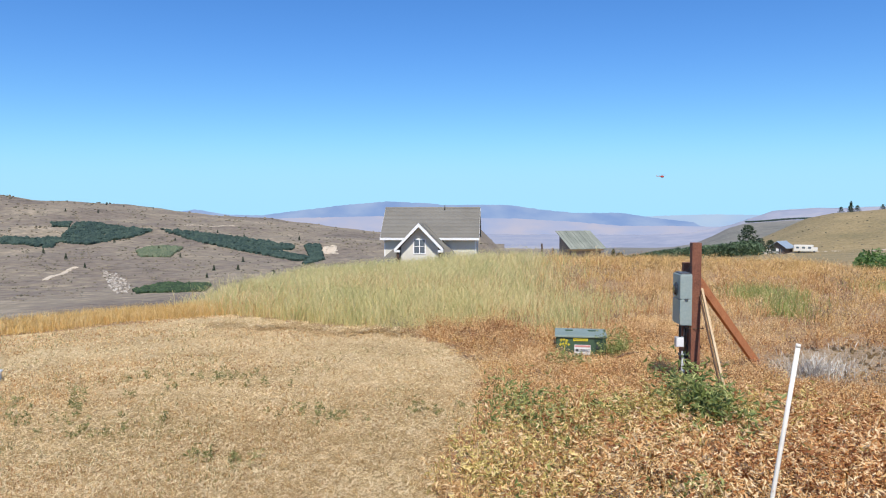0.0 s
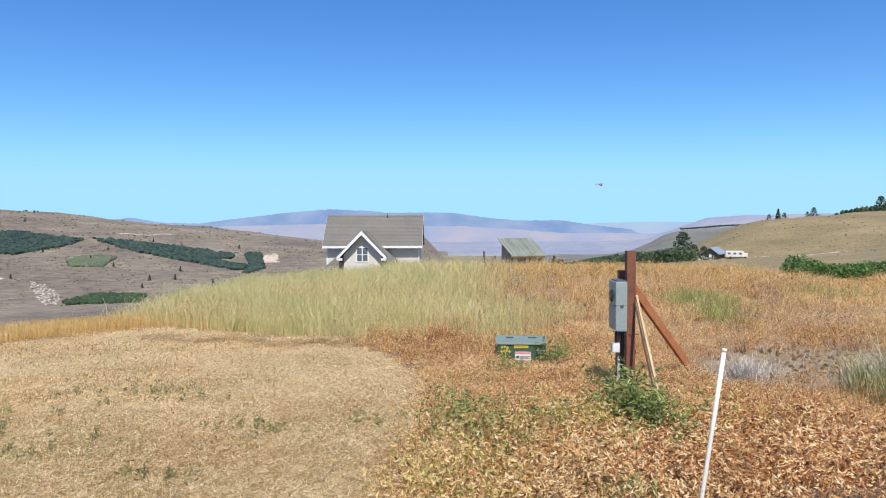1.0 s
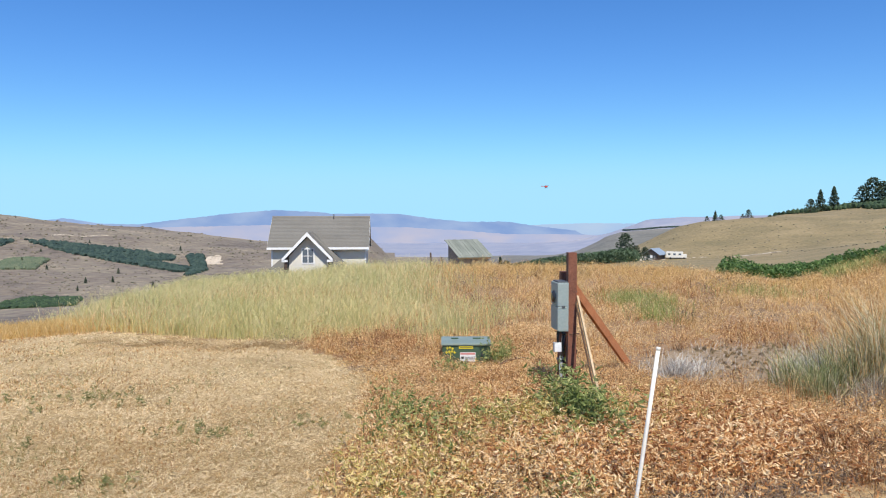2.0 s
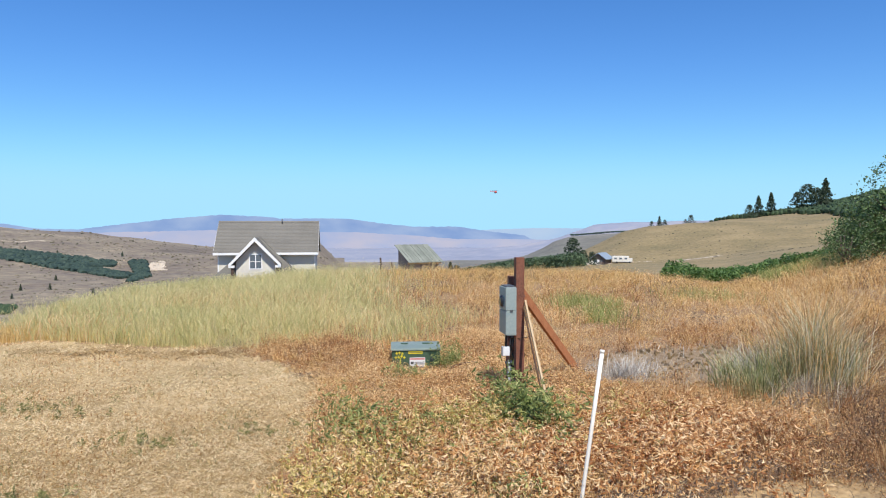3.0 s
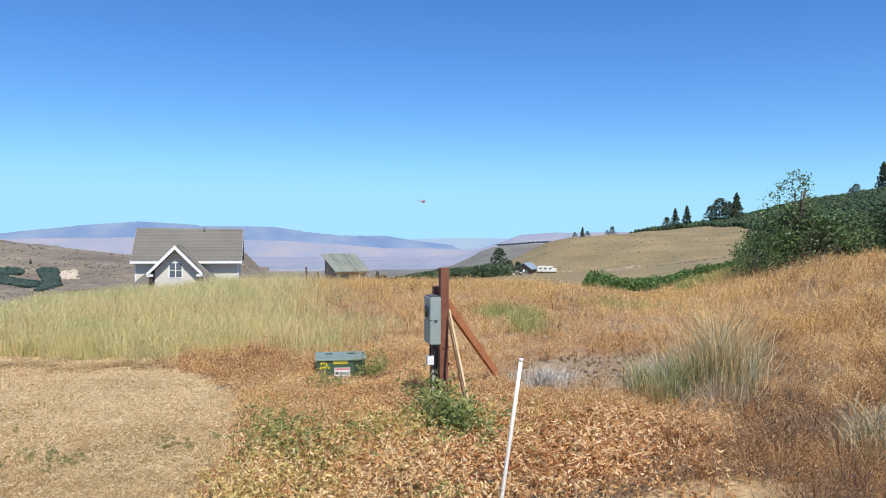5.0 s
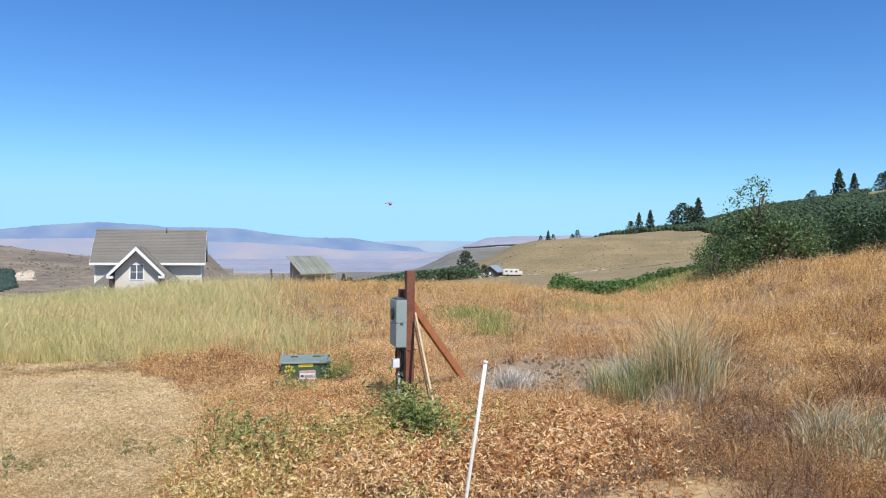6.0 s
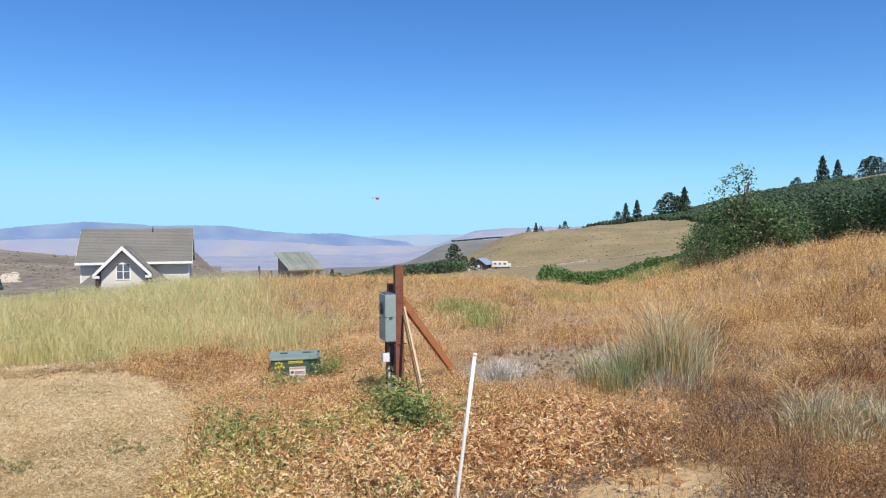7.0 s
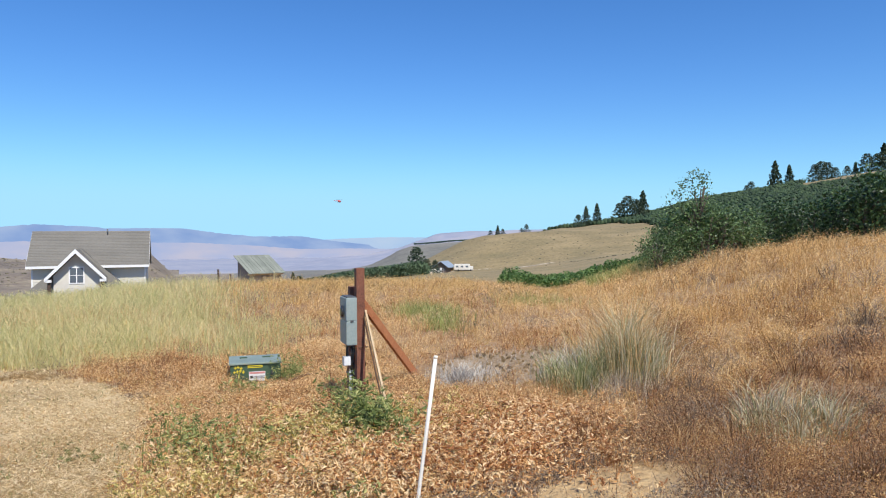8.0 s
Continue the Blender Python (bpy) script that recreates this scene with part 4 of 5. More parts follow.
def inside(poly, x, y):
    res = np.zeros(len(x), bool)
    for (x0, y0), (x1, y1) in zip(poly, poly[1:] + poly[:1]):
        cross = (y0 > y) != (y1 > y)
        res ^= cross & (x < (x1 - x0) * (y - y0) / (y1 - y0 + 1e-12) + x0)
    return res


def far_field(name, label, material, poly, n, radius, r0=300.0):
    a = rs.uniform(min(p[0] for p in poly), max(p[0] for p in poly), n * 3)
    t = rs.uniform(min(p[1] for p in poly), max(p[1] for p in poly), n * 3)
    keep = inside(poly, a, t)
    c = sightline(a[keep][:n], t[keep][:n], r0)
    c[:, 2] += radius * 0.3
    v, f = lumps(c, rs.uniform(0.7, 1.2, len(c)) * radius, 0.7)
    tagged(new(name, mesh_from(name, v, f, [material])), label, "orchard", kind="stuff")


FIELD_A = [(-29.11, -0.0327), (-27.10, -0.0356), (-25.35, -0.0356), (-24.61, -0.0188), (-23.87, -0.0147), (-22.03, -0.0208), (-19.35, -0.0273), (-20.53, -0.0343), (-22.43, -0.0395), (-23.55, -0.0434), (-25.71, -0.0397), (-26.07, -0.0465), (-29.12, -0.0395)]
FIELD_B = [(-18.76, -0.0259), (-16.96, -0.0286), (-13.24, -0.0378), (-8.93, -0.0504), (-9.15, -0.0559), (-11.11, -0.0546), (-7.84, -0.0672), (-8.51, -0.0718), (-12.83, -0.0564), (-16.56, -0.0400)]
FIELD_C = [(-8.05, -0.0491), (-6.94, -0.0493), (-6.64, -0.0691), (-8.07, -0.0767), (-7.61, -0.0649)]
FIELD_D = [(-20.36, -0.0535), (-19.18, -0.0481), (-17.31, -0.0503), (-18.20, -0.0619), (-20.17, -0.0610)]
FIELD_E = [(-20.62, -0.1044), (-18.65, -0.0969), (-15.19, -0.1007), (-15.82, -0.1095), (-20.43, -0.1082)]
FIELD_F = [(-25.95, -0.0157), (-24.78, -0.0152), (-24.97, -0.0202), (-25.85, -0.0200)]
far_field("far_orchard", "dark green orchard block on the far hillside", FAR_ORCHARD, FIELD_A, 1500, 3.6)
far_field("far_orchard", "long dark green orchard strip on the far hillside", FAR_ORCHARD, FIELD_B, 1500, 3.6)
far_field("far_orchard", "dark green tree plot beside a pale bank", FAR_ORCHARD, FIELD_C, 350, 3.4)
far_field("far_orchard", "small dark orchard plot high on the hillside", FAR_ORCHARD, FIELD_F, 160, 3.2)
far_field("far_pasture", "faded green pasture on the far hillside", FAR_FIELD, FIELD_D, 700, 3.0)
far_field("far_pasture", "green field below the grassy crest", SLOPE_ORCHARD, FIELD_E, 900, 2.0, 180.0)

# sagebrush dots on the left hills and the golden hill
a, t = rs.uniform(-32, 9, 9000), rs.uniform(-0.11, 0.02, 9000)
k = ripple(a * 10, t * 2500, 22, 151) + 0.6 * ripple(a * 10, t * 2500, 7, 152) > rs.normal(-0.05, 0.22, 9000)
a, t = a[k], t[k]
c = sightline(a, t)
v, f = lumps(c, rs.uniform(0.5, 1.9, len(c)) * np.hypot(c[:, 0], c[:, 1]) / 1000, 0.7, 6)
tagged(new("hill_sagebrush", mesh_from("hill_sagebrush", v, f, [SAGE])), "dull sagebrush dotted over the bare hills", "shrubs", kind="stuff")
a, t = rs.uniform(22, 48, 600), rs.uniform(-0.05, 0.008, 600)
c = sightline(a, t, 230, 400)
v, f = lumps(c, rs.uniform(0.12, 0.5, len(c)), 0.6, 8)
tagged(new("slope_scrub", mesh_from("slope_scrub", v, f, [SAGE])), "dry scrub dotted over the golden hill", "shrubs", kind="stuff")


# ------------------------------------------------------------------ trees
def conifer(h, seed, wide=0.2, label="dark green pine on the skyline"):
    rng = np.random.RandomState(seed)
    tr = thing("pine_tree", pose(0, 0, -500), label, "tree", "pines on the ridge")
    part("trunk", rod([(0, 0, -0.5), (0.1, 0, h * 0.5), (0, 0, h * 0.97)], 0.2, 7, [h * 0.022, h * 0.015, 0.03]), BARK, tr)
    vs, n = [], 0
    for k in range(26):
        f = 0.12 + 0.86 * k / 25
        reach = h * wide * (1 - f) ** (0.75 if wide < 0.4 else 0.4) * rng.uniform(0.65, 1.2) + 0.15
        m = 34
        a, q = rng.uniform(0, 6.283, m), reach * np.sqrt(rng.uniform(0.02, 1, m))
        vs.append(np.stack([q * np.cos(a), q * np.sin(a), h * f - q * 0.25 + rng.normal(0, h * 0.012, m)], 1))
    c = np.concatenate(vs)
    v, f = leaf_mesh(c, np.full(len(c), h * 0.075), 0.3, 0.3, 0.7, rng)
    cr = new("crown", mesh_from("crown", v, f, [NEEDLE]))
    cr.parent = tr
    return tr


def leafy(name, h, reach, seed, leaves, leaf, material, label, category, group, clumps=28, low=0.25, stems=1):
    """A broadleaf tree or bush: tapered stems with limbs, and a crown of leaf clumps with gaps."""
    rng = np.random.RandomState(seed)
    tr = thing(name, pose(0, 0, -500), label, category, group)
    ends = []
    for s in range(stems):
        a = rng.uniform(0, 6.283)
        lean = 0.12 * h * (stems > 1)
        b = rod([(0.1 * s, 0, -0.3), (lean * math.cos(a) * 0.4, lean * math.sin(a) * 0.4, h * 0.35), (lean * math.cos(a), lean * math.sin(a), h * 0.8)], 0.1, 7, [h * 0.03, h * 0.02, h * 0.006])
        for k in range(5):
            ang, zz = rng.uniform(0, 6.283), h * rng.uniform(0.25, 0.6)
            e = (reach * 0.75 * math.cos(ang), reach * 0.75 * math.sin(ang), zz + h * 0.25)
            ends.append(e)
            part("limb", rod([(lean * math.cos(a) * zz / h, lean * math.sin(a) * zz / h, zz), e], 0.03, 5, [h * 0.012, h * 0.004]), BARK, tr)
        part("trunk", b, BARK, tr)
    cl = rng.normal(size=(clumps, 3))
    cl /= np.linalg.norm(cl, axis=1)[:, None]
    cl *= rng.uniform(0.45, 1.0, (clumps, 1)) ** 0.5
    cl = cl * [reach, reach, h * (1 - low) * 0.5] + [0, 0, h * (low + (1 - low) * 0.5)]
    cl[:len(ends)] = ends[:clumps]
    pick = rng.randint(0, clumps, leaves)
    c = cl[pick] + rng.normal(size=(leaves, 3)) * reach * 0.19
    v, f = leaf_mesh(c, np.full(leaves, leaf), 0.2, 0.3, 0.65, rng)
    cr = new("crown", mesh_from("crown", v, f, [material]))
    cr.parent = tr
    return tr


def stand(tree, az, r, scale=1.0, turn=0.0, sink=0.1):
    x, y = r * math.sin(radians(az)), r * math.cos(radians(az))
    t = copy_thing(tree, pose(x, y, ground_z(x, y) - sink, 0, 0, turn))
    t.scale = (scale, scale, scale)
    return t


def drop_model(ob):
    for o in (*ob.children_recursive, ob):
        bpy.data.objects.remove(o)


pine_a, pine_b = conifer(15, 3, 0.32), conifer(15, 8, 0.6, "broad dark pine on the skyline")
for az, r, sc, kind in [(40.0, 520, 0.95, 0), (40.85, 520, 1.0, 0), (39.4, 500, 0.6, 1), (42.6, 520, 0.9, 1), (43.2, 520, 1.2, 1), (43.8, 520, 1.0, 1), (44.35, 520, 1.3, 0), (44.1, 510, 0.85, 1),
                        (33.0, 385, 0.36, 0), (33.4, 385, 0.22, 1), (34.9, 385, 0.18, 1), (35.3, 385, 0.3, 1), (32.4, 384, 0.2, 1), (53.7, 585, 1.45, 0), (54.65, 585, 1.1, 0),
                        (52.1, 585, 0.65, 1), (51.8, 585, 0.5, 1), (56.3, 585, 0.9, 1), (56.7, 585, 1.0, 1), (57.1, 585, 0.9, 1), (57.6, 585, 0.6, 1), (58.3, 590, 0.6, 1), (58.8, 590, 0.7, 0),
                        (59.5, 590, 1.0, 1), (60.1, 590, 0.9, 1), (60.5, 590, 1.3, 0), (61.0, 590, 1.2, 0)]:
    stand((pine_a, pine_b)[kind], az, r, sc, az * 77 % 360)
# scattered pines on the left hills
for k in range(30):
    c = sightline([rs.uniform(-30, -6)], [rs.uniform(-0.10, 0.012)])
    if len(c):
        t = copy_thing(pine_a, pose(*c[0], 0, 0, 50 * k))
        s = rs.uniform(0.22, 0.42)
        t.scale = (s, s, s)
        tagged(t, "lone dark pine on the bare hillside", group="scattered hillside pines")
# the dark stand below the golden hill
a = rs.uniform(17.2, 27.2, 420)
r = rs.uniform(225, 262, 420)
tall = np.interp(a, [17.2, 19, 21.5, 25.5, 26.2, 27.1, 28.5], [0.8, 1.6, 2.8, 3.8, 4.5, 3.5, 2.0])
x, y = r * np.sin(np.radians(a)), r * np.cos(np.radians(a))
h0 = height(x, y)
rad = 0.28 * tall + rs.uniform(0.4, 0.9, 420)
puff = rs.normal(size=(420, 70, 3))
puff /= np.linalg.norm(puff, axis=2)[:, :, None]
puff *= (rs.uniform(0.4, 1.0, (420, 70)) ** 0.5 * rad[:, None])[:, :, None]
c = np.stack([x, y, h0 + tall * 0.55], 1)[:, None, :] + puff * [1, 1, 1.25]
leaf_stuff("grove", "dark green grove in the hollow below the hill", GROVE_LEAF, c.reshape(-1, 3), 0.6, "trees", slim=0.8)
stand(pine_b, 26.4, 255, 0.68, 10)
stand(pine_b, 27.2, 262, 0.4, 80)
stand(pine_b, 27.9, 265, 0.35, 140)
stand(pine_a, 16.6, 75, 0.16, 80)
stand(pine_b, 17.1, 75, 0.14, 10)
drop_model(pine_a)
drop_model(pine_b)
# the thin dark windbreak along the far bluff
a = np.linspace(26.2, 30.8, 260)
r = np.full(260, 1180.0)
x, y = r * np.sin(np.radians(a)), r * np.cos(np.radians(a))
c = np.stack([x, y, height(x, y) + 1.2], 1)
v, f = lumps(c, rs.uniform(0.8, 1.7, 260), 1.0, 14)
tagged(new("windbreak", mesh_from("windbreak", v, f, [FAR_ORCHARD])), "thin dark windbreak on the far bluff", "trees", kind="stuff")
# orchard rows on the rising slope
pts = []
for row in np.concatenate([np.arange(130, 395, 4.0), np.arange(395, 585, 6.0)]):
    lo = np.interp(row, [130, 300, 395, 585], [56.0, 51.5, 46.0, 36.6])
    hi = 68.0 if row < 520 else 55.5
    az = np.arange(lo, hi, np.degrees(np.interp(row, [130, 395], [1.5, 2.6]) / row))
    az = az + rs.normal(0, 0.03, len(az))
    rr = row + 12 * np.sin(az * 0.5) + rs.normal(0, 0.5, len(az))
    pts.append(np.stack([rr * np.sin(np.radians(az)), rr * np.cos(np.radians(az)), np.full(len(az), np.interp(row, [130, 395], [0.9, 1.6]))], 1))
pts = np.concatenate(pts)
c = np.stack([pts[:, 0], pts[:, 1], height(pts[:, 0], pts[:, 1]) + 0.8 * pts[:, 2]], 1)
v, f = lumps(c, pts[:, 2] * rs.uniform(0.8, 1.25, len(c)), 1.1, 5)
tagged(new("slope_orchard", mesh_from("slope_orchard", v, f, [SLOPE_ORCHARD])), "rows of dark green fruit trees up the hillside", "orchard", kind="stuff")
# orchard behind the amber grass
fruit = [leafy("fruit_tree", 3.9, 1.9, 31 + k, 1900, 0.19, LEAF_DARK, "dense dark green fruit tree at the orchard's edge", "tree", "orchard edge trees", 34, 0.12) for k in range(3)]
k = 0
for row, r in enumerate((47, 52.5, 58, 66, 78)):
    for az in np.arange(51.0 - row * 0.25, 74, 2.6 * 50 / r):
        k += 1
        grown = np.interp(az, [51.0, 52.5, 54.7, 57.6, 60.6], [0.58, 0.68, 0.84, 0.98, 1.14])
        stand(fruit[k % 3], az + 0.5 * math.sin(k * 2.1), r + math.sin(k * 1.3), grown * (1 + 0.1 * math.sin(k * 3.7)), k * 67 % 360, 0.35)
for o in fruit:
    drop_model(o)
bushes = [leafy("bush", 2.9, 1.25, 51 + k, 2600, 0.105, LEAF_BUSH, "glossy green leafy bush at the field's edge", "bush", "bushes at the field's edge", 26, 0.05, 3) for k in range(2)]
for az, r, sc, kind in [(45.9, 27.5, 0.6, 0), (46.8, 28.5, 0.74, 1), (48.0, 29.5, 0.98, 0), (49.3, 29.0, 0.95, 1), (50.4, 30.0, 0.88, 0), (51.6, 31.0, 0.8, 1), (46.9, 31, 0.75, 0)]:
    stand(bushes[kind], az, r, sc, az * 91 % 360, 0.25)
sprout = leafy("sapling", 4.3, 0.75, 77, 900, 0.10, LEAF_BUSH, "thin tall sapling rising out of the bushes", "tree", "", 20, 0.35, 2)
stand(sprout, 48.5, 29.3, 0.93, 20)
drop_model(sprout)
for o in bushes:
    drop_model(o)
# low green thicket in the dip
n = 26000
a = rs.uniform(33.2, 46.5, n)
r = rs.uniform(36, 46, n)
x, y = r * np.sin(np.radians(a)), r * np.cos(np.radians(a))
crown = np.interp(a, [33.2, 33.8, 35, 37, 41, 44, 46.5], [0.4, 0.85, 0.75, 0.6, 0.65, 0.5, 0.5]) * (1 + 0.9 * ripple(x, y, 3.0, 41) + 0.5 * ripple(x, y, 1.1, 42)).clip(0.3, 2)
c = np.stack([x, y, height(x, y) + crown * rs.uniform(0.15, 1.0, n) ** 0.6], 1)
leaf_stuff("thicket", "low bright green thicket in the dip behind the field", LEAF_SHRUB, c, 0.15, "shrubs")

# pale cliff and bank on the left hill
CLIFF_EDGE = [(-22.79, -0.0756), (-21.93, -0.0813), (-20.8, -0.0968), (-21.2, -0.1075), (-21.97, -0.1069), (-22.7, -0.0916)]
ca, ct = rs.uniform(-22.8, -20.8, 300), rs.uniform(-0.108, -0.0756, 300)
ck = inside(CLIFF_EDGE, ca, ct)
cl = sightline(ca[ck], ct[ck], 250)
cliff = thing("cliff", pose(0, 0, 0), "pale broken rock outcrop on the hillside", "rocks")
rock = bmesh.new()
bmesh.ops.create_icosphere(rock, subdivisions=1, radius=1.0)
for vtx in rock.verts:
    vtx.co *= 0.75 + 0.5 * noise.noise(vtx.co * 3)
rock_me = bpy.data.meshes.new("rock")
rock.to_mesh(rock_me)
rock.free()
rock_me.materials.append(CLIFF)
for k, q in enumerate(cl):
    o = new("rock", rock_me)
    o.parent = cliff
    o.matrix_world = Matrix.LocRotScale(Vector(q), Euler((k, 2 * k, 3 * k)), Vector((1, 1, 1.3)) * rs.uniform(0.5, 1.7))
bank = sightline(rs.uniform(-6.6, -5.6, 120), rs.uniform(-0.062, -0.051, 120), 300)
v, f = lumps(bank, rs.uniform(1.5, 4.0, len(bank)), 0.6, 11)
tagged(new("cut_bank", mesh_from("cut_bank", v, f, [TRACK])), "pale cut earth bank on the hillside", "bank", kind="stuff")
for name, p0, p1, m in (("track", (-26.5, -0.0862), (-24.5, -0.0722), 60), ("track", (-17.0, -0.0203), (-13.5, -0.0223), 60), ("track", (-24.0, -0.0419), (-23.4, -0.0419), 20)):
    u = np.linspace(0, 1, m)
    q = sightline(p0[0] + (p1[0] - p0[0]) * u, p0[1] + (p1[1] - p0[1]) * u + 0.001 * np.sin(u * 9), 250)
    v, f = lumps(q, np.full(len(q), 2.6), 0.35, 12)
    tagged(new("track", mesh_from("track", v, f, [TRACK])), "pale dusty track on the far hillside", "track", kind="structure")
# sandy lane past the cabin
u = np.linspace(0, 1, 120)
la, lr = 25.4 + 12.0 * u, 268 + 14 * np.sin(u * 3.0)
lx, ly = lr * np.sin(np.radians(la)), lr * np.cos(np.radians(la))
v, f = lumps(np.stack([lx, ly, height(lx, ly) - 0.1], 1), np.full(120, 1.6), 0.25, 13)
tagged(new("lane", mesh_from("lane", v, f, [TRACK])), "pale sandy lane below the golden hill", "lane", kind="structure")

# heaped pale earth beside the cabin
u = rs.uniform(0, 1, 130)
la, lr = 25.3 + 2.2 * u, rs.uniform(255, 266, 130)
lx, ly = lr * np.sin(np.radians(la)), lr * np.cos(np.radians(la))
v, f = lumps(np.stack([lx, ly, height(lx, ly) + 0.2], 1), rs.uniform(0.5, 1.4, 130), 0.6, 17)
tagged(new("earth_bank", mesh_from("earth_bank", v, f, [TRACK])), "heaped pale earth bank beside the lane", "bank", kind="stuff")
# fresh grass at the foot of the bushes
x, y = fan(5000, 40.5, 46.5, 27.5, 34, -1.0)
blades("green_verge", "fresh yellow-green grass at the foot of the bushes", GREEN_VERGE, x, y, rs.uniform(0.2, 0.6, len(x)), np.full(len(x), 0.02), 0.4, 0.8, 2)

# ------------------------------------------------------------------ the mown clearing
x, y = fan(310000, -33, 10, 3.4, 14, 1.0)
k = mown(x, y)
x, y = x[k], y[k]
r = np.hypot(x, y)
blades("mown_straw", "short mown dry straw stubble", MOWN, x, y, rs.uniform(0.025, 0.075, len(x)), 0.003 + 0.0008 * r, 9, 0.3, 1, z=height(x, y) + rs.uniform(0.005, 0.035, len(x)))
q = rs.uniform(0, 1, len(x)) < np.interp(x, [-4, -1.5, 0], [0.7, 0.3, 0.1]) * (0.6 + 1.6 * ripple(x, y, 2.2, 63) + ripple(x, y, 0.7, 64))
blades("brown_litter", "brown weed bits lying in the mown straw", FLECK, x[q], y[q], rs.uniform(0.02, 0.05, q.sum()), 0.006 + 0.001 * r[q], 0.8, 0.3, 1, "litter")
x, y = fan(70000, -33, 9, 3.6, 13, 1.0)
k = mown(x, y) & (ripple(x, y, 2.0, 61) + 0.5 * ripple(x, y, 0.6, 62) > np.interp(x, [-4, -1, 0.5], [0.12, 0.26, 0.42]) + rs.normal(0, 0.16, len(x)))
x, y = x[k], y[k]
blades("green_sprigs", "low green weeds scattered through the straw", SPRIG, x, y, rs.uniform(0.02, 0.06, len(x)), 0.008 + 0.001 * np.hypot(x, y), 1.2, 0.6, 1)

a, r = rs.uniform(0, 6.283, 36000), 13 * np.sqrt(rs.uniform(0.0008, 1, 36000))
x, y = r * np.sin(a), r * np.cos(a)
deg = np.degrees(np.arctan2(x, y))
k = ~((deg > -32) & (deg < 65) & (r > 3.6))
x, y = x[k], y[k]
blades("trodden_straw", "trodden straw round the place underfoot", MOWN, x, y, rs.uniform(0.03, 0.09, len(x)), np.full(len(x), 0.014), 9, 0.3, 1, z=height(x, y) + rs.uniform(0.005, 0.03, len(x)))

# ------------------------------------------------------------------ wild field
def wild(x, y):
    bare = (((x - 3.45) / 0.65) ** 2 + ((y - 3.45) / 0.4) ** 2 < 1 + 0.6 * ripple(x, y, 0.6, 44) + rs.normal(0, 0.25, len(x))) | ((((x - 5.4) / 1.35) ** 2 + ((y - 7.5) / 1.25) ** 2 < 1 + rs.normal(0, 0.2, len(x))) & (ripple(x, y, 1.0, 71) < 0.4))
    return ~mown(x, y) & ~bare


def greenness(x, y):
    """Where the tall green grass stands: the crest in front of the house."""
    az, r = np.degrees(np.arctan2(x, y)), np.hypot(x, y)
    right = np.interp(r, [10, 13, 18, 28], [4.0, 7.0, 8.5, 8.0])
    left = np.interp(r, [11, 14, 20, 28], [-12.5, -13.0, -14.0, -16])
    rag = rs.normal(0, 1.6, len(x))
    return (az < right + 2.5 * ripple(x, y, 3.0, 81) + 1.8 * rag) & (az > left + rag) & (r > 10.9 + 0.35 * rag + 0.7 * ripple(x, y, 1.5, 82))


def field_height(x, y):
    r = np.hypot(x, y)
    low = np.interp(r, [4, 9.5, 13, 20, 34], [0.12, 0.15, 0.22, 0.31, 0.34])
    edge = np.clip((x - np.interp(y, [4, 7, 9.5, 11, 13], [0.3, 0.6, 0.3, -1.2, -2.6])) / 1.0, 0.45, 1)
    near_box = np.exp(-(((x - 2.3) / 0.6) ** 2 + ((y - 8.6) / 0.7) ** 2))
    return low * (1 - 0.6 * near_box) * edge * (1 + 0.9 * ripple(x, y, 2.5, 91) + 0.5 * ripple(x, y, 0.8, 92)).clip(0.35, 2.2)


def thinned(x, y):
    """Fewer grasses where the broad-leaved weeds grow."""
    broad = (((x - 2.2) / 1.9) ** 2 + ((y - 4.9) / 1.1) ** 2) < 1
    return ~broad | (rs.uniform(0, 1, len(x)) < 0.22)


FIELD_KINDS = [("rust-brown weeds", FLECK), ("pale straw-coloured weeds", PALE_WEEDS), ("dark russet dead weeds", RED_WEEDS), ("golden grass", GOLD), ("greyed dead weeds", GREY_WEEDS), ("amber cheatgrass", AMBER)]


def field_tone(x, y, fray=0.16):
    """Which of the field's weeds grows there: drifts some metres wide with frayed edges."""
    r, az = np.hypot(x, y), np.degrees(np.arctan2(x, y))
    u = ripple(x, y, 5.0, 131) + 0.5 * ripple(x, y, 1.4, 132) + rs.normal(0, fray, len(x))
    w = ripple(x, y, 4.0, 133) + 0.4 * ripple(x, y, 1.1, 134) + rs.normal(0, fray, len(x))
    tone = np.where(u > 0.24, 1, np.where(u < -0.52, 2, 0))
    tone = np.where(w > 0.56, 4, tone)
    rise = az > 41 + 4 * ripple(x, y, 2.0, 99) + np.interp(r, [4, 6, 7.5, 10], [20, 9, 4, 0]) + rs.normal(0, 2.0, len(x))
    dull = np.interp(r, [6, 10], [0.36, 0.62])
    amber = np.where(u < -dull, 2, np.where(u > 0.36, 1, np.where(w > dull, 4, 5)))
    tone = np.where(rise, amber, tone)
    # low right ground: russet and grey scrub, coloured darker for its shadow pockets
    rough = (az > 38) & (r < np.interp(az, [38, 45, 52, 56, 60], [5.0, 6.6, 7.5, 8.5, 11.5])) & (rs.uniform(0, 1, len(x)) < 0.85)
    tone = np.where(rough, np.where(w > 0.0, 4, np.where(u > 0.25, 0, 2)), tone)
    gold = rs.uniform(0, 1, len(x)) < np.interp(r, [12, 17, 24, 34], [0.04, 0.25, 0.55, 0.65])
    return np.where(gold & ~rise, 3, tone)


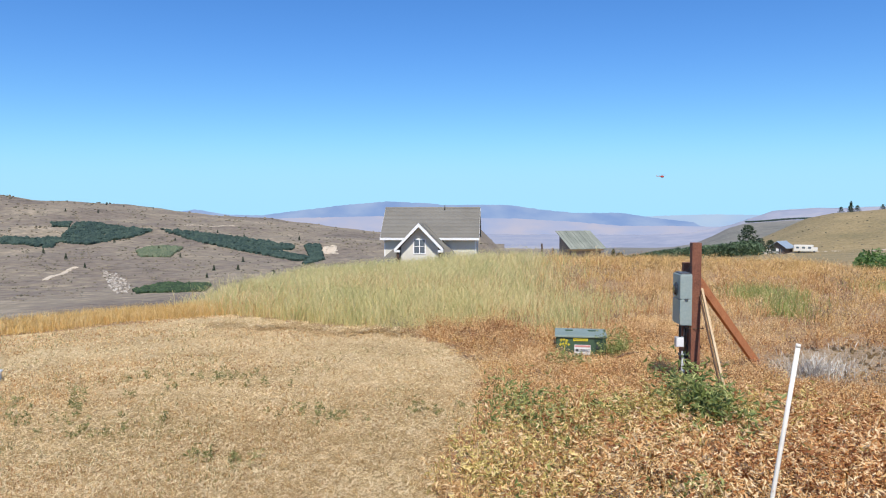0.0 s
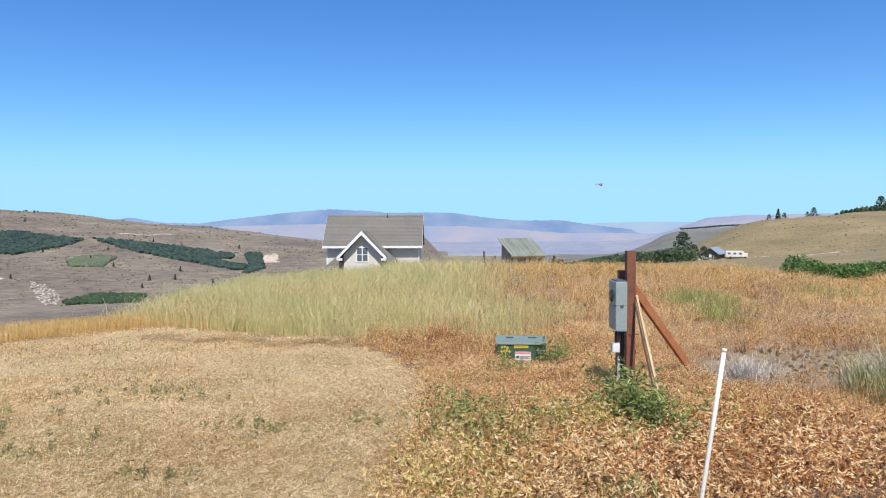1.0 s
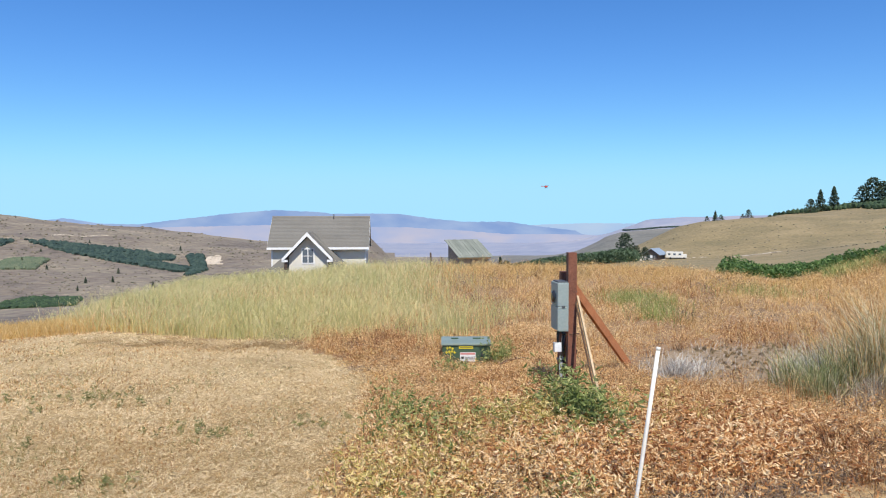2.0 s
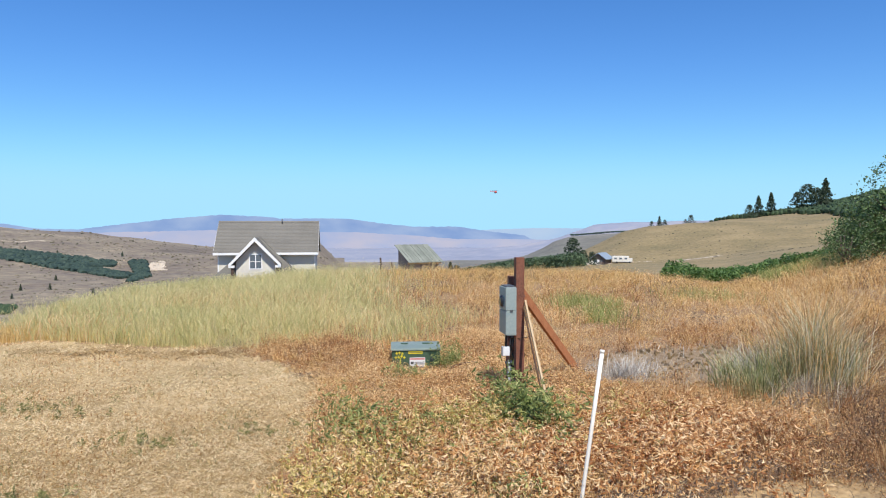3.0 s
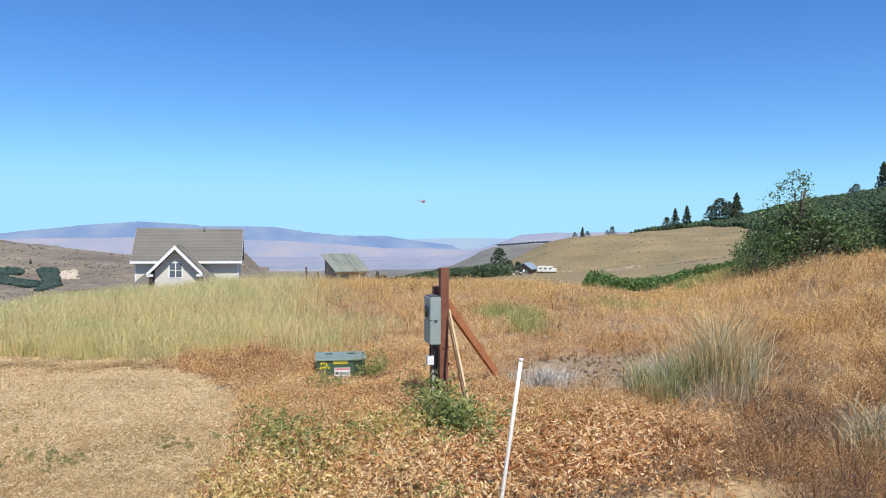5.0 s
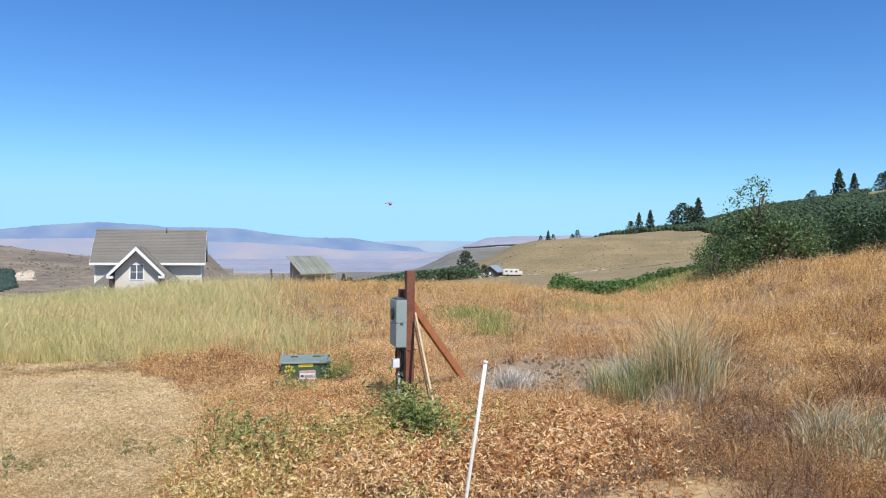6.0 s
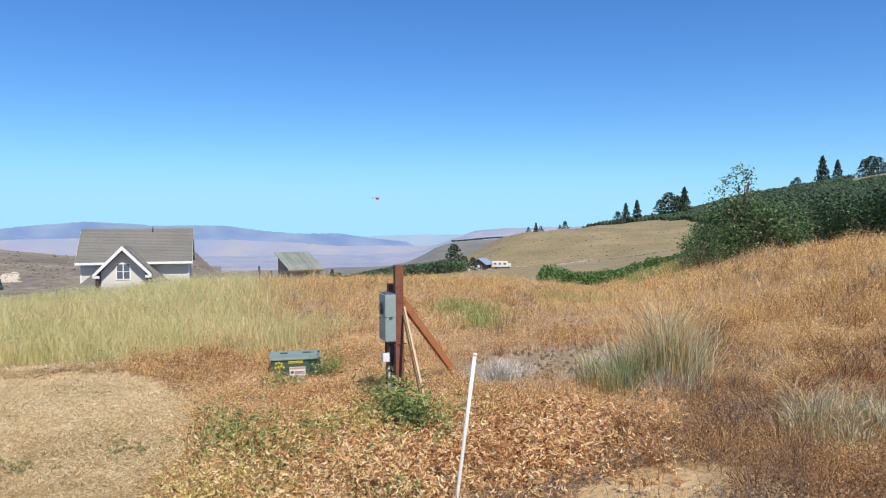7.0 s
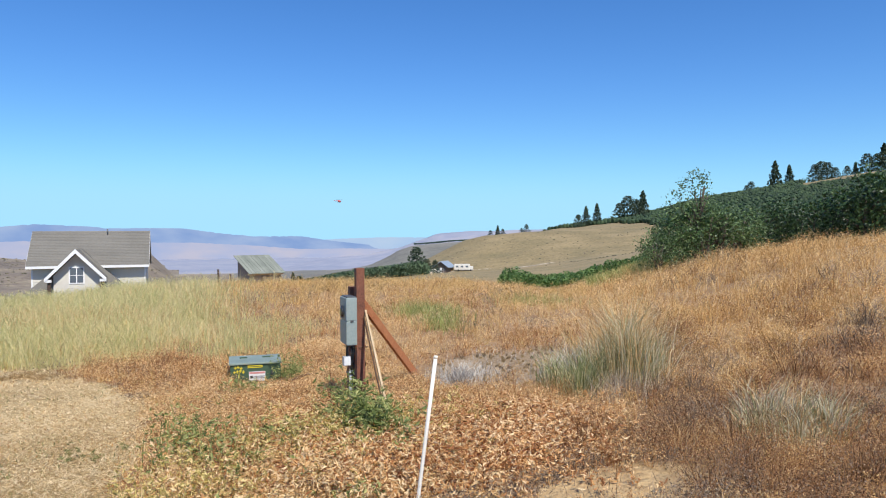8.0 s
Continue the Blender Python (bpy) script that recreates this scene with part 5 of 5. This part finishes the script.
def tufts(name, words, material, cx, cy, spread, tall, stems, flecks, size, stem=0.0016, category="weeds"):
    """Bushy tufts: thin stems that spread from each foot and a ragged dome of small husks and leaves."""
    k = np.repeat(np.arange(len(cx)), stems)
    a, out = rs.uniform(0, 6.283, len(k)), rs.uniform(0, 1, len(k)) ** 0.7
    x, y = cx[k] + 0.5 * spread[k] * out * np.cos(a), cy[k] + 0.5 * spread[k] * out * np.sin(a)
    r = np.hypot(x, y)
    blades(name, words, material, x, y, tall[k] * rs.uniform(0.5, 1.12, len(k)), stem + 0.0005 * r, 0, 0.8, 2, category, azim=a + rs.normal(0, 0.5, len(k)), tilt=np.abs(0.85 * out + rs.normal(0, 0.2, len(k))))
    k = np.repeat(np.arange(len(cx)), flecks)
    a, out = rs.uniform(0, 6.283, len(k)), np.sqrt(rs.uniform(0, 1, len(k)))
    x, y = cx[k] + spread[k] * out * np.cos(a), cy[k] + spread[k] * out * np.sin(a)
    top = tall[k] * (1 - 0.55 * out * out) * (1 + rs.normal(0, 0.1, len(k)))
    c = np.stack([x, y, height(x, y) + top * rs.uniform(0.1, 1.0, len(k)) ** 0.6], 1)
    leaf_stuff(name + "_husks", "husks and curled leaves of " + words, material, c, size * (0.6 + 0.07 * np.hypot(x, y)), category, slim=0.42, flat=0.45)


# low growth between the tufts
x, y = fan(100000, 0, 65, 3.8, 34, 1.0)
k = wild(x, y) & thinned(x, y) & ~(greenness(x, y) & (rs.uniform(0, 1, len(x)) < 0.8))
x, y = x[k], y[k]
r = np.hypot(x, y)
c = np.stack([x, y, height(x, y) + field_height(x, y) * rs.uniform(0.05, 0.5, len(x))], 1)
tone = field_tone(x, y)
for n, (words, m) in enumerate(FIELD_KINDS):
    q = tone == n
    leaf_stuff("field_litter", "fallen husks under " + words, m, c[q], 0.010 + 0.0011 * r[q], slim=0.45, flat=0.7)
# the tufts themselves, small ones everywhere and broad bushy ones between
x, y = fan(9500, -12, 66, 3.9, 34, -1.0)
xn, yn = fan(2600, -5, 66, 3.9, 15, 0.0)
xe, ye = rs.uniform(0.3, 4.2, 1500), rs.uniform(6.0, 11.2, 1500)
x, y = np.concatenate([x, xn, xe]), np.concatenate([y, yn, ye])
k = wild(x, y) & thinned(x, y) & ~(greenness(x, y) & (rs.uniform(0, 1, len(x)) < 0.85))
k &= np.degrees(np.arctan2(x, y)) > 1 + rs.normal(0, 1.5, len(x))
k &= ripple(x, y, 1.3, 103) + 0.6 * ripple(x, y, 3.6, 104) > np.interp(np.hypot(x, y), [10, 13], [-0.7, -0.32])
x, y = x[k], y[k]
r, az = np.hypot(x, y), np.degrees(np.arctan2(x, y))
wide = rs.uniform(0.10, 0.30, len(x)) * np.interp(r, [4, 9, 20], [0.7, 0.95, 1.25])
tall = field_height(x, y) * rs.uniform(0.75, 1.35, len(x)) * np.where(az > 42, np.interp(r, [5, 8, 12, 20], [1.0, 1.5, 1.6, 1.4]), 1.0)
stems = np.clip(170 / r * wide / 0.2, 5, 36).astype(int)
flecks = np.clip(740 / r * wide / 0.2, 24, 260).astype(int)
tone = field_tone(x, y, 0.3)
for n, (words, m) in enumerate(FIELD_KINDS):
    q = tone == n
    tufts("field_weeds", words + " in bushy tufts over the field", m, x[q], y[q], wide[q], tall[q], stems[q], flecks[q], 0.0175)
x, y = fan(165000, -22, 17, 10.8, 32, 0.0)
k = greenness(x, y) & ~mown(x, y)
x, y = x[k], y[k]
r = np.hypot(x, y)
tall = np.interp(r, [10.8, 11.8, 13, 18, 26], [0.15, 0.35, 0.52, 0.7, 0.75]) * (1 + 0.35 * ripple(x, y, 3.5, 95))
blades("tall_green_grass", "tall pale green grass on the crest", GREEN_TALL, x, y, tall * rs.uniform(0.3, 1.15, len(x)), 0.0015 + 0.00055 * r, 0.32, 0.9, 2)
x, y = fan(45000, -20, 16, 11.2, 32, 0.0)
k = greenness(x, y) & ~mown(x, y) & (ripple(x, y, 4.0, 161) + 0.5 * ripple(x, y, 1.2, 162) > 0.1 + rs.normal(0, 0.2, len(x)))
x, y = x[k], y[k]
r = np.hypot(x, y)
blades("ripe_grass", "ripe straw-coloured grass among the green", PALE_WEEDS, x, y, rs.uniform(0.3, 0.8, len(x)) * np.interp(r, [11, 14], [0.4, 1.0]), 0.0015 + 0.0005 * r, 0.35, 0.9, 2)
x, y = fan(60000, -22, 17, 10.8, 32, 0.0)
k = greenness(x, y) & ~mown(x, y)
x, y = x[k], y[k]
r = np.hypot(x, y)
tall = np.interp(r, [11, 13, 18, 26], [0.3, 0.5, 0.66, 0.72]) * (1 + 0.35 * ripple(x, y, 3.5, 95))
c = np.stack([x, y, height(x, y) + tall * rs.uniform(0.4, 1.08, len(x))], 1)
leaf_stuff("green_heads", "pale feathery heads of the tall grass", GREEN_TALL, c, 0.015 + 0.0016 * r, "grass", slim=0.22, flat=0.0)
x, y = fan(50000, -36, -9, 10.5, 22, 0.0)
k = ~mown(x, y) & ~greenness(x, y)
x, y = x[k], y[k]
r = np.hypot(x, y)
blades("golden_band", "golden dry grass along the clearing's far edge", GOLD, x, y, rs.uniform(0.15, 0.38, len(x)) * np.interp(r, [11, 14], [0.5, 1.0]), 0.0015 + 0.0005 * r, 0.5, 0.8, 2)
# green grass drifts in the rusty field
for a0, r0, spread, n in ((27.6, 16.0, 0.75, 900), (29.0, 13.5, 0.5, 400), (12.5, 11.6, 0.7, 800), (15.5, 13.5, 0.9, 500), (36.5, 19.0, 0.9, 500), (10.0, 13.5, 0.9, 900)):
    cx, cy = r0 * math.sin(radians(a0)), r0 * math.cos(radians(a0))
    x, y = cx + spread * 0.55 * rs.normal(size=n), cy + 1.4 * spread * 0.55 * rs.normal(size=n)
    blades("green_drift", "fading green grass drift between dry weeds", GREEN_VERGE if a0 > 20 else GREEN_TALL, x, y, rs.uniform(0.2, 0.5, n), np.full(n, 0.009), 0.35, 0.8, 2)


# ------------------------------------------------------------------ leafy weeds in front
def weed_patch(name, label, material, cx, cy, rx, ry, n, tall, size, mask=None):
    """Separate upright plants, thinning out from the middle, with leaves along their stems."""
    each = 14
    m = max(4, n // each)
    x, y = cx + rx * 0.52 * rs.normal(size=m), cy + ry * 0.52 * rs.normal(size=m)
    if mask is not None:
        k = mask(x, y)
        x, y = x[k], y[k]
    m = len(x)
    top = tall * rs.uniform(0.35, 1.15, m)
    lx, ly = rs.normal(0, 0.22, m) * top, rs.normal(0, 0.22, m) * top
    f = rs.uniform(0.08, 1.0, (m, each))
    out = (0.02 + 0.28 * top[:, None] * (1.05 - f)) * rs.uniform(0.2, 1.2, (m, each))
    a = rs.uniform(0, 6.283, (m, each))
    zz = height(x, y)
    c = np.stack([x[:, None] + lx[:, None] * f + out * np.cos(a), y[:, None] + ly[:, None] * f + out * np.sin(a), zz[:, None] + top[:, None] * f], 2).reshape(-1, 3)
    leaf_stuff(name, label, material, c, size * 1.15, fold=0.8, slim=0.32, flat=0.4)
    blades(name + "_stems", "thin stems under " + label, material, x, y, top, np.full(m, 0.007), 0.2, 0.3, 2, "weeds")


leafy_edge = lambda x, y: ~mown(x, y)
weed_patch("dry_leaf_weeds", "curled orange-brown dead weed leaves", DRY_LEAF, 2.9, 4.8, 1.35, 0.85, 26000, 0.24, 0.041, leafy_edge)
weed_patch("dry_leaf_weeds", "curled tan dead weed leaves", PALE_WEEDS, 1.6, 4.7, 1.3, 1.0, 14000, 0.20, 0.036, leafy_edge)
weed_patch("dry_leaf_weeds", "curled brown leaves under the post", DRY_LEAF, 2.3, 5.9, 1.3, 0.8, 9000, 0.18, 0.034, leafy_edge)
weed_patch("green_weeds", "leafy green weeds round the post's foot", WEED_LEAF, 2.46, 5.7, 0.22, 0.75, 2000, 0.5, 0.055)
weed_patch("green_weeds", "green weeds at the clearing's edge", WEED_LEAF, 1.0, 5.95, 0.42, 0.75, 800, 0.36, 0.042, leafy_edge)
weed_patch("green_weeds", "small green weed clump by the pipe", WEED_LEAF, 1.75, 4.25, 0.2, 0.15, 300, 0.16, 0.045)
weed_patch("green_weeds", "green shoots beside the utility box", WEED_LEAF, 2.74, 9.05, 0.2, 0.2, 800, 0.38, 0.035)
weed_patch("green_weeds", "dull green weeds before the utility box", WEED_LEAF, 1.95, 8.3, 0.3, 0.25, 500, 0.22, 0.04)
weed_patch("yellow_weeds", "yellowing broad weed leaves", YELLOWING, 2.2, 5.6, 1.3, 0.8, 6500, 0.27, 0.037, leafy_edge)
weed_patch("green_weeds", "mixed green weeds among dead leaves", WEED_LEAF, 1.9, 5.4, 1.3, 1.0, 1000, 0.24, 0.04, leafy_edge)
for words, m, x, y, wide, tall in [
        ("rounded russet scrub on low ground", RED_WEEDS, [4.15, 3.95, 4.45, 4.75, 3.9, 5.6, 6.0, 5.3], [3.85, 3.1, 3.25, 2.55, 4.35, 4.45, 3.6, 4.9], 0.34, 0.36),
        ("rounded orange-brown scrub on low ground", FLECK, [3.75, 4.3, 4.4, 3.5, 3.9, 4.05, 4.35, 4.6, 4.2, 6.0], [3.85, 3.65, 4.7, 5.4, 5.9, 6.3, 6.15, 5.7, 5.5, 5.2], 0.32, 0.3),
        ("dull brown scrub on low ground", RED_WEEDS, [4.2, 4.9, 5.6, 6.3, 5.0, 4.55, 4.75, 5.15, 4.4], [2.75, 4.4, 2.8, 4.6, 2.6, 3.95, 3.55, 4.15, 3.1], 0.36, 0.34),
        ("greyed dead scrub on the rise", GREY_WEEDS, [4.7, 5.9, 6.4, 6.6, 7.2, 5.2], [4.0, 5.0, 3.2, 5.4, 6.6, 4.4], 0.36, 0.3),
        ("dark russet scrub on the rise", RED_WEEDS, [6.6, 6.9, 7.4, 8.4, 7.6, 6.2, 9.4], [6.0, 4.5, 6.5, 7.6, 5.3, 7.0, 6.2], 0.42, 0.4)]:
    x, y = np.array(x), np.array(y)
    tufts("scrub", words, m, x, y, wide * rs.uniform(0.8, 1.25, len(x)), tall * rs.uniform(0.8, 1.2, len(x)), np.full(len(x), 130), np.full(len(x), 1500), 0.0125, 0.001)
weed_patch("yellow_weeds", "yellow-green weeds beside the straw", YELLOWING, 0.75, 4.6, 0.75, 0.9, 3000, 0.22, 0.034, leafy_edge)
for cx, cy, rx, n in [(-0.85, 6.1, 0.25, 260), (-2.0, 7.6, 0.5, 420), (-1.3, 5.1, 0.2, 200), (-2.6, 5.8, 0.35, 260), (-3.4, 6.6, 0.6, 500), (0.2, 6.4, 0.2, 160)]:
    weed_patch("green_weeds", "low green weeds growing in mown straw", SPRIG, cx, cy, rx * 1.6, rx, n, 0.11, 0.032)


def bunchgrass(name, label, material, cx, cy, n, tall, spread, lean):
    q = np.abs(rs.normal(0, spread, n))
    a = rs.uniform(0, 6.283, n)
    x, y = cx + q * np.cos(a), cy + q * np.sin(a)
    h = tall * rs.uniform(0.45, 1.1, n)
    blades(name, label, material, x, y, h, rs.uniform(0.0035, 0.008, n), lean, 0.9, 2, "grass", azim=a + rs.normal(0, 1.2, n))


for k in range(9):
    ang = k * 2.4
    cx, cy = 5.62 + 0.34 * math.cos(ang) * (k % 3) / 2, 5.75 + 0.28 * math.sin(ang) * (k % 3) / 2
    bunchgrass("bunchgrass", "tall grey-green bunchgrass with pale blades", WILDRYE, cx, cy, 140, 0.7 + 0.17 * (k % 4), 0.13, 0.16 + 0.09 * (k % 3))
for k in range(6):
    cx, cy = 5.02 + 0.24 * math.cos(k * 2.1), 5.86 + 0.22 * math.sin(k * 2.1)
    bunchgrass("bunchgrass", "shorter green bunchgrass clump", GREEN_BUNCH, cx, cy, 150, 0.55 + 0.08 * (k % 4), 0.11, 0.36)
for k in range(6):
    cx, cy = 5.3 + 0.35 * math.cos(k * 2.6), 3.42 + 0.25 * math.sin(k * 2.6)
    bunchgrass("bunchgrass", "grey-green bunchgrass spreading on the ground", WILDRYE, cx, cy, 120, 0.40 + 0.08 * (k % 4), 0.10, 0.6)
bunchgrass("seed_stalks", "long pale straw seed stalks over the bunchgrass", PALE_WEEDS, 5.62, 5.75, 420, 1.25, 0.26, 0.3)
bunchgrass("seed_stalks", "pale straw stalks over low bunchgrass", PALE_WEEDS, 5.3, 3.42, 260, 0.5, 0.3, 0.55)
bunchgrass("dead_brush", "pale grey dead stems below the bunchgrass", DEAD_GREY, 5.35, 5.5, 1300, 0.36, 0.32, 0.8)
bunchgrass("dead_brush", "tangled silvery dead stems on bare dirt", SILVER, 4.55, 7.55, 800, 0.32, 0.26, 1.1)
bunchgrass("dead_brush", "grey dead stems among the bunchgrass", DEAD_GREY, 5.55, 3.7, 1300, 0.36, 0.38, 0.9)
bunchgrass("dead_brush", "pale dry stalks at the dirt's edge", SILVER, 5.3, 6.45, 350, 0.45, 0.22, 0.7)
bunchgrass("dead_brush", "pale dry stalks behind the dirt", SILVER, 6.2, 6.9, 350, 0.42, 0.3, 0.7)

a, q = rs.uniform(0, 6.283, 750), np.sqrt(rs.uniform(0, 1, 750))
x, y = 5.5 + 1.5 * q * np.cos(a), 7.5 + 1.4 * q * np.sin(a)
blades("dry_litter", "grey twigs and dry litter on the dirt", SILVER, x, y, rs.uniform(0.05, 0.25, len(x)), rs.uniform(0.003, 0.007, len(x)), 1.4, 0.4, 2, "litter")
a, q = rs.uniform(0, 6.283, 500), np.sqrt(rs.uniform(0, 1, 500))
x, y = 3.5 + 0.9 * q * np.cos(a), 3.5 + 0.5 * q * np.sin(a)
blades("dry_litter", "straw litter on bare dusty ground", GREY_WEEDS, x, y, rs.uniform(0.03, 0.14, len(x)), rs.uniform(0.003, 0.006, len(x)), 1.4, 0.4, 2, "litter")
u = rs.uniform(0, 1, 5000)
x, y = -3.2 + 3.3 * u + rs.normal(0, 0.1, 5000), 11.45 - 0.9 * u + rs.normal(0, 0.16, 5000) + 0.15 * np.sin(u * 17)
blades("cut_straw", "pale cut straw left along the mown edge", MOWN, x, y, rs.uniform(0.06, 0.2, 5000), np.full(5000, 0.009), 9, 0.3, 2, "straw", z=height(x, y) + rs.uniform(0, 0.07, 5000))
# clods on the bare dirt
clods = thing("dirt_clods", pose(0, 0, 0), "loose clods of pale dirt on a bare patch", "dirt")
for k in range(280):
    q, ang = 1.35 * math.sqrt(rs.uniform()), rs.uniform(0, 6.283)
    px, py = 5.5 + q * math.cos(ang), 7.6 + q * math.sin(ang)
    o = new("clod", rock_me)
    o.parent = clods
    o.matrix_world = Matrix.LocRotScale(Vector((px, py, ground_z(px, py) + 0.005)), Euler((k, 2 * k, 3 * k)), Vector((1.2, 1, 0.5)) * rs.uniform(0.012, 0.055))
    o.material_slots[0].link = "OBJECT"
    o.material_slots[0].material = BARE_DIRT if k % 3 else MOUND_DIRT
